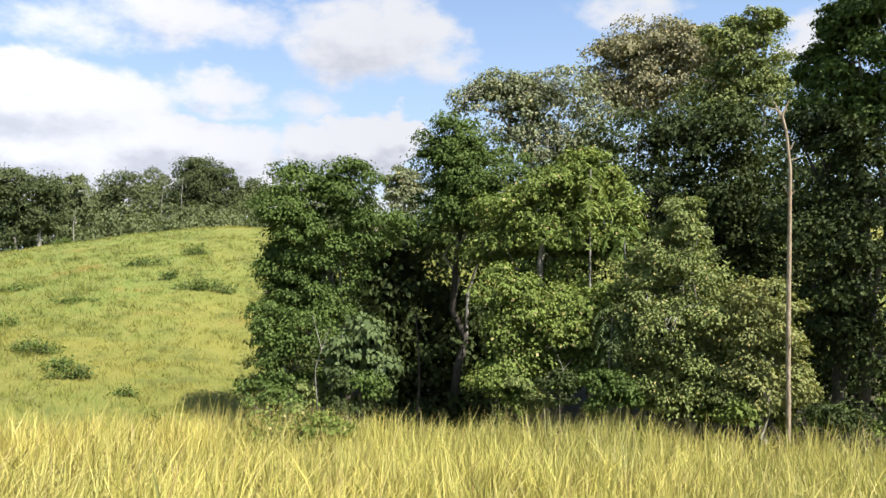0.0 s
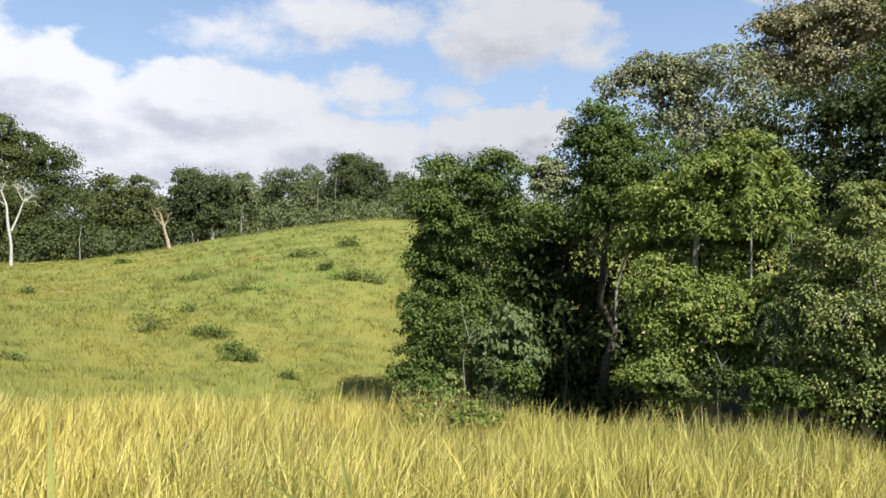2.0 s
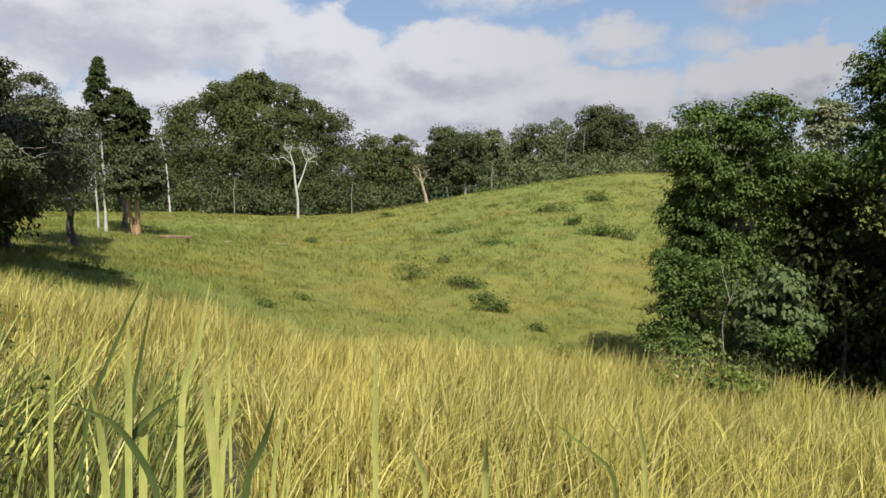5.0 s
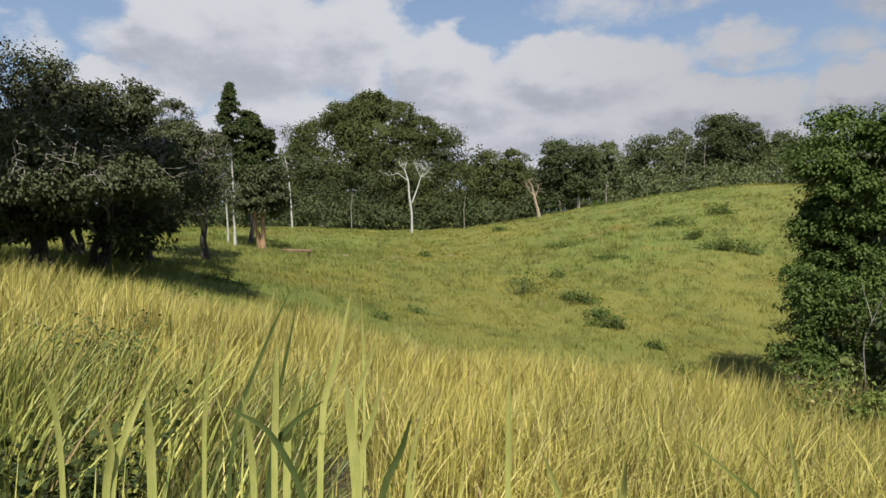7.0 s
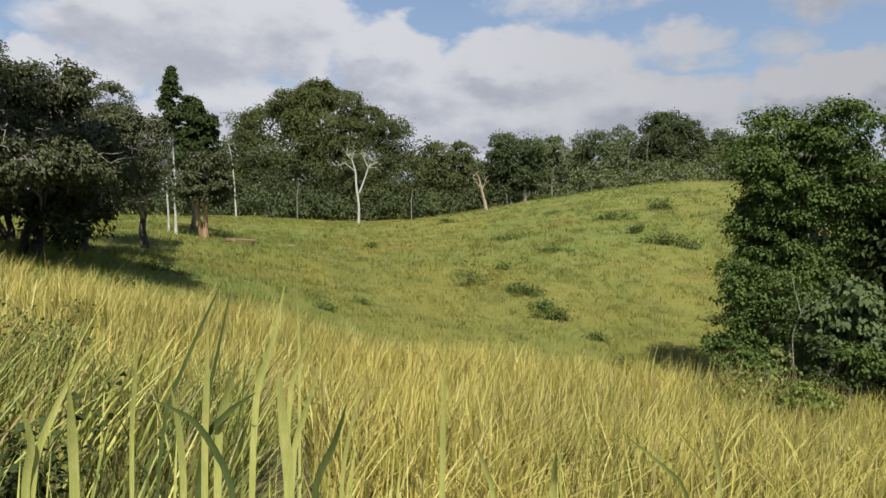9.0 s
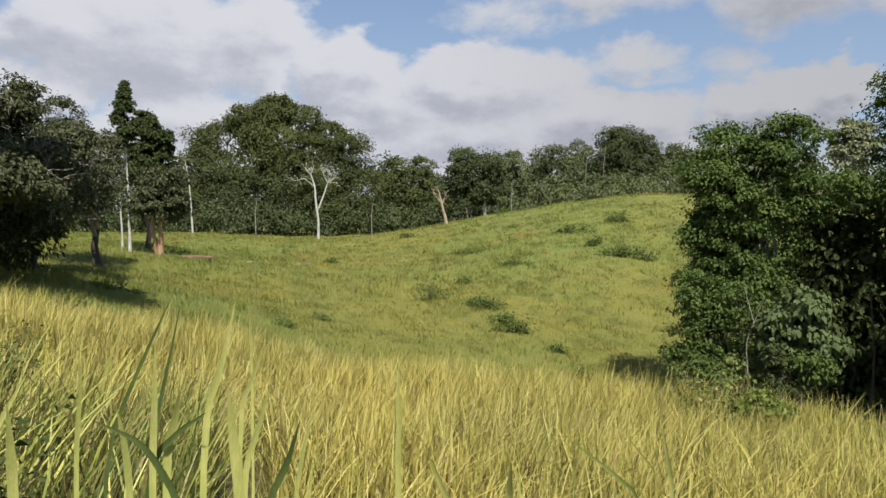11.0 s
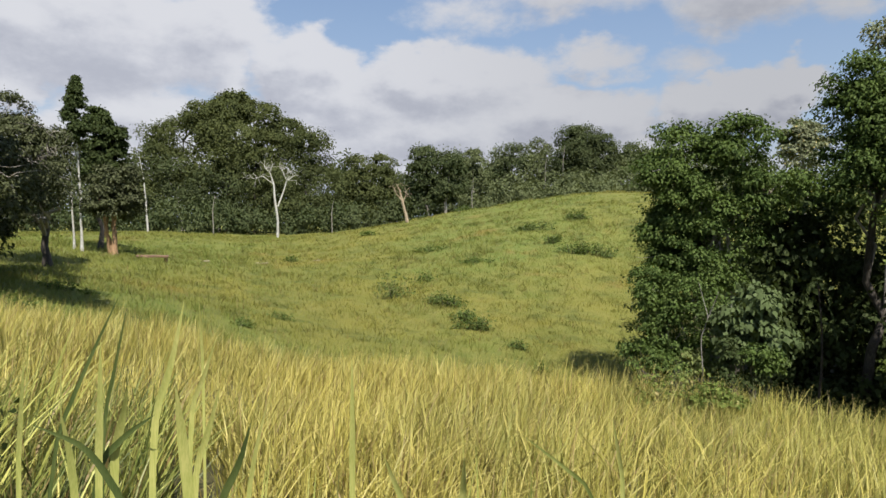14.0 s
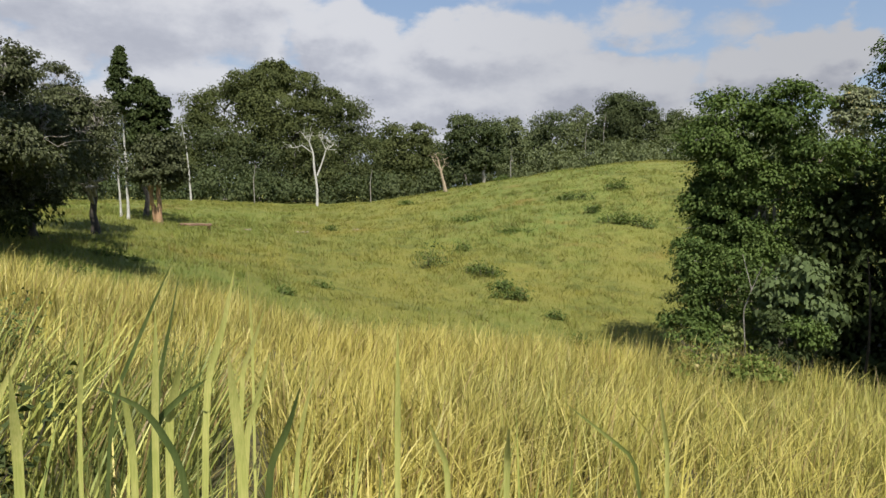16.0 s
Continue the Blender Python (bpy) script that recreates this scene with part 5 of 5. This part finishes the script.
bare_patch = (np.degrees(np.arctan2(-x, y)) > 48) & (np.hypot(x, y) < 6.2) & (rng.uniform(0, 1, len(x)) < 0.97)
x, y = x[~bare_patch], y[~bare_patch]
v, f = blades(rng, x, y, rng.uniform(0.35, 0.9, len(x)), rng.uniform(0.007, 0.014, len(x)), 1.0, segments=4, curl=0.9)
back_x, back_y = tussocks(1300, 9, 1.2, 14.0, 100, 298, 0.09, 1.6)
back_v, back_f = blades(rng, back_x, back_y, rng.uniform(0.45, 0.75, len(back_x)), rng.uniform(0.008, 0.016, len(back_x)), 0.7, segments=2)
tagged(mesh_object("trodden_grass", back_v, back_f, GRASS_TALL), "yellow-green grass on the slope behind", "grass", kind="stuff")
low_x, low_y = scatter(rng, 4200, 1.25, 2.7, -40, 80, 1.6)
low_v, low_f = blades(rng, low_x, low_y, rng.uniform(0.3, 0.62, len(low_x)), rng.uniform(0.007, 0.014, len(low_x)), 0.7, segments=3)
tagged(mesh_object("short_grass", low_v, low_f, GRASS_TALL), "short yellow-green grass in front of the taller sward", "grass", kind="stuff")
tagged(mesh_object("bent_grass", v, f, GRASS_TALL), "dry bent grass stalks lying across the sward", "grass", kind="stuff")

def lumps(x, y, size, seed):
    """Smooth random heights between 0 and 1 over the plan, with bumps of that size."""
    grid = np.random.default_rng(seed).uniform(0, 1, (97, 97))
    u, v = x / size, y / size
    i, j = np.floor(u).astype(int), np.floor(v).astype(int)
    fu, fv = u - i, v - j
    fu, fv = fu * fu * (3 - 2 * fu), fv * fv * (3 - 2 * fv)
    at = lambda p, q: grid[p % 97, q % 97]
    return (at(i, j) * (1 - fu) + at(i + 1, j) * fu) * (1 - fv) + (at(i, j + 1) * (1 - fu) + at(i + 1, j + 1) * fu) * fv


for title, count, each, r0, r1, mat, tall, words in (
        ("meadow_grass", 21000, 8, 14.5, 84.0, GRASS_HILL, 1.0, "rough green and golden grass over the hill"),
        ("golden_tuft_grass", 3000, 9, 15.5, 82.0, TUFT_GOLD, 1.1, "dry golden tufts scattered over the hill"),
        ("green_tuft_grass", 4200, 9, 15.5, 82.0, TUFT_GREEN, 1.05, "darker green tufts scattered over the hill")):
    x, y = tussocks(count, 1, r0, r1, -8, 84, 0.0, 1.2)
    bearing_at = np.degrees(np.arctan2(-x, y))
    keep = (np.hypot(x, y) < 18.4) | (np.hypot(x, y) > 38) | (bearing_at > 13.0)
    if title == "golden_tuft_grass":
        keep &= lumps(x, y, 5.0, 5) + 0.35 * ease(-bearing_at, -40, -15) > 0.5
    if title == "green_tuft_grass":
        keep &= lumps(x, y, 4.0, 6) + 0.25 * ease(bearing_at, 20, 45) > 0.5
    x, y = x[keep], y[keep]
    size = 0.45 + 0.75 * lumps(x, y, 1.6, 3) * rng.uniform(0.6, 1.2, len(x)) + 0.35 * lumps(x, y, 6.0, 4)
    x, y, size = np.repeat(x, each), np.repeat(y, each), np.repeat(size, each)
    x, y = x + rng.normal(0, 0.16, len(x)), y + rng.normal(0, 0.16, len(y))
    r = np.hypot(x, y)
    v, f = blades(rng, x, y, tall * size * rng.uniform(0.16, 0.38, len(x)) * (1 - 0.35 * ease(r, 50, 80)), 0.012 + 0.0009 * r, 1.2, segments=1)
    tagged(mesh_object(title, v, f, mat), words, "grass", kind="stuff")

x, y = scatter(rng, 330, 1.35, 3.0, 22, 84, 1.6)
v, f = blades(rng, x, y, rng.uniform(0.7, 1.12, len(x)), rng.uniform(0.009, 0.024, len(x)), 0.32, segments=6)
tagged(mesh_object("broad_grass", v, f, GRASS_BROAD), "broad-leaved green grass close by", "grass", kind="stuff")

x, y = scatter(rng, 220, 1.35, 2.6, 34, 66, 1.6)
v, f = blades(rng, x, y, rng.uniform(0.7, 1.15, len(x)), rng.uniform(0.009, 0.02, len(x)), 0.3, segments=6)
tagged(mesh_object("upright_grass", v, f, BLADE_MID), "upright broad green grass close by", "grass", kind="stuff")

# The low dark blades put the shaded gaps between tufts into colour.
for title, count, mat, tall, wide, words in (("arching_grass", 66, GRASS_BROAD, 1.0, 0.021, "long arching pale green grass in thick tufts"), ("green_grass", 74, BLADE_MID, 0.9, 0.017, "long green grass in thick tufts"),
                                             ("shade_gap_grass", 40, BLADE_DARK, 0.62, 0.014, "dark green grass low in the tufts, deepening their shade"), ("straw_grass", 12, GRASS_TALL, 1.0, 0.013, "dry straw among the green grass")):
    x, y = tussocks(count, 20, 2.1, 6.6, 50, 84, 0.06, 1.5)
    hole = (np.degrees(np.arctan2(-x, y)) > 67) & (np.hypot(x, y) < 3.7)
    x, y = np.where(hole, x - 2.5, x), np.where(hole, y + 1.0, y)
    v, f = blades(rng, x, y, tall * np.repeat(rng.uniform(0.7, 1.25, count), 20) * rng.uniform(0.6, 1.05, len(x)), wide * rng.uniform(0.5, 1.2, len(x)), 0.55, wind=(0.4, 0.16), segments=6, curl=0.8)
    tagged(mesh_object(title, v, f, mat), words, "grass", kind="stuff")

# single broad blades close to the camera
def grass_blade(tip, mid, low, r, width, mat=None, label="broad pale green grass blade standing close by"):
    """tip, mid, low: bearing and height angle of three points along the blade, seen from where the camera looks left."""
    off = Vector((-0.19, -0.07, 0.0))
    pts = [np.array(spot(*p, r * k) + off) for p, k in ((low, 1.02), (mid, 1.0), (tip, 0.98))]
    down = pts[0] + (pts[0] - pts[1]) * [0.45, 0.45, 0]
    down[2] = float(land(down[0], down[1])) - 0.02
    t = np.linspace(0, 3, 16)
    line = np.stack([np.interp(t, np.arange(4), [p[k] for p in (down, *pts)]) for k in range(3)], -1)
    for _ in range(2):
        line[1:-1] = 0.25 * line[:-2] + 0.5 * line[1:-1] + 0.25 * line[2:]
    toward = pts[1] - np.array((off.x, off.y, EYE))
    across = np.cross(np.gradient(line, axis=0), toward)
    across /= np.linalg.norm(across, axis=1, keepdims=True)
    inward = np.cross(across, np.gradient(line, axis=0))
    inward /= np.linalg.norm(inward, axis=1, keepdims=True)
    u = t[:, None] / 3
    wide = 0.86 * width * np.minimum(1, (1 - u) * 2.2 + 0.02) ** 0.8 * (0.75 + 0.25 * u)
    v = np.stack([line - across * wide / 2, line + inward * wide * 0.18, line + across * wide / 2], 1).reshape(-1, 3)
    q = [[3 * n + k, 3 * n + k + 1, 3 * n + k + 4, 3 * n + k + 3] for n in range(15) for k in (0, 1)]
    ob = mesh_object("grass_blade", v - down, np.array(q), mat or BLADE_PALE, True)
    ob.location = down
    return tagged(ob, label, "grass blade", "broad blades")


DARK = "narrow dark green grass blade standing close by"
grass_blade((52.69, -5.43), (54.54, -9.40), (57.62, -16.37), 1.6, 0.011, BLADE_DARK, DARK)
grass_blade((52.14, -6.16), (53.06, -10.56), (54.10, -15.09), 1.6, 0.010, BLADE_DARK, DARK)
grass_blade((53.80, -8.74), (53.94, -13.53), (54.17, -18.13), 1.45, 0.018)
grass_blade((47.98, -5.87), (49.04, -10.75), (50.55, -15.03), 1.5, 0.019)
grass_blade((47.17, -5.57), (47.07, -8.14), (46.95, -12.16), 1.7, 0.009)
grass_blade((45.72, -8.90), (46.67, -11.72), (47.84, -14.31), 1.5, 0.013)
grass_blade((48.49, -12.32), (48.14, -15.80), (47.52, -21.81), 1.35, 0.027)
grass_blade((45.37, -12.56), (46.28, -15.67), (47.56, -19.01), 1.45, 0.017)
grass_blade((62.32, -10.48), (64.10, -13.64), (66.16, -18.24), 1.5, 0.018)
grass_blade((63.45, -12.42), (63.31, -15.53), (63.19, -19.08), 1.4, 0.023)
grass_blade((58.90, -9.65), (59.15, -13.12), (59.45, -16.79), 1.6, 0.013)
grass_blade((52.13, -12.53), (52.52, -14.48), (53.23, -16.96), 1.5, 0.022)
grass_blade((58.11, -14.09), (54.52, -16.11), (51.48, -21.53), 1.3, 0.016, BLADE_DARK, "dark green grass blade bowing over")
grass_blade((50.22, -14.28), (52.10, -15.36), (54.72, -17.67), 1.5, 0.017, BLADE_DARK, DARK)
grass_blade((35.19, -10.64), (35.21, -15.84), (35.28, -21.13), 1.5, 0.017)
grass_blade((21.46, -16.51), (18.25, -18.64), (15.40, -20.59), 1.5, 0.011, BLADE_MID)
grass_blade((17.08, -15.88), (15.79, -17.38), (14.49, -18.85), 1.5, 0.006, GRASS_TALL, "dry straw-coloured grass blade bent aside")
grass_blade((14.32, -14.92), (13.94, -17.35), (13.52, -19.60), 1.5, 0.012)
grass_blade((25.94, -18.48), (26.06, -20.13), (26.14, -21.75), 1.4, 0.018)
grass_blade((70.39, -9.96), (69.47, -13.15), (69.09, -17.37), 1.7, 0.016)
grass_blade((66.64, -13.53), (65.81, -16.37), (66.46, -19.32), 1.5, 0.02)
grass_blade((56.58, -13.34), (56.02, -16.31), (55.69, -20.41), 1.5, 0.019)
grass_blade((43.06, -15.35), (44.02, -18.32), (45.91, -21.57), 1.45, 0.02, BLADE_DARK, DARK)
grass_blade((41.90, -14.06), (42.86, -17.51), (43.60, -21.25), 1.5, 0.013)
grass_blade((32.46, -18.36), (31.78, -20.01), (30.87, -21.94), 1.4, 0.015)
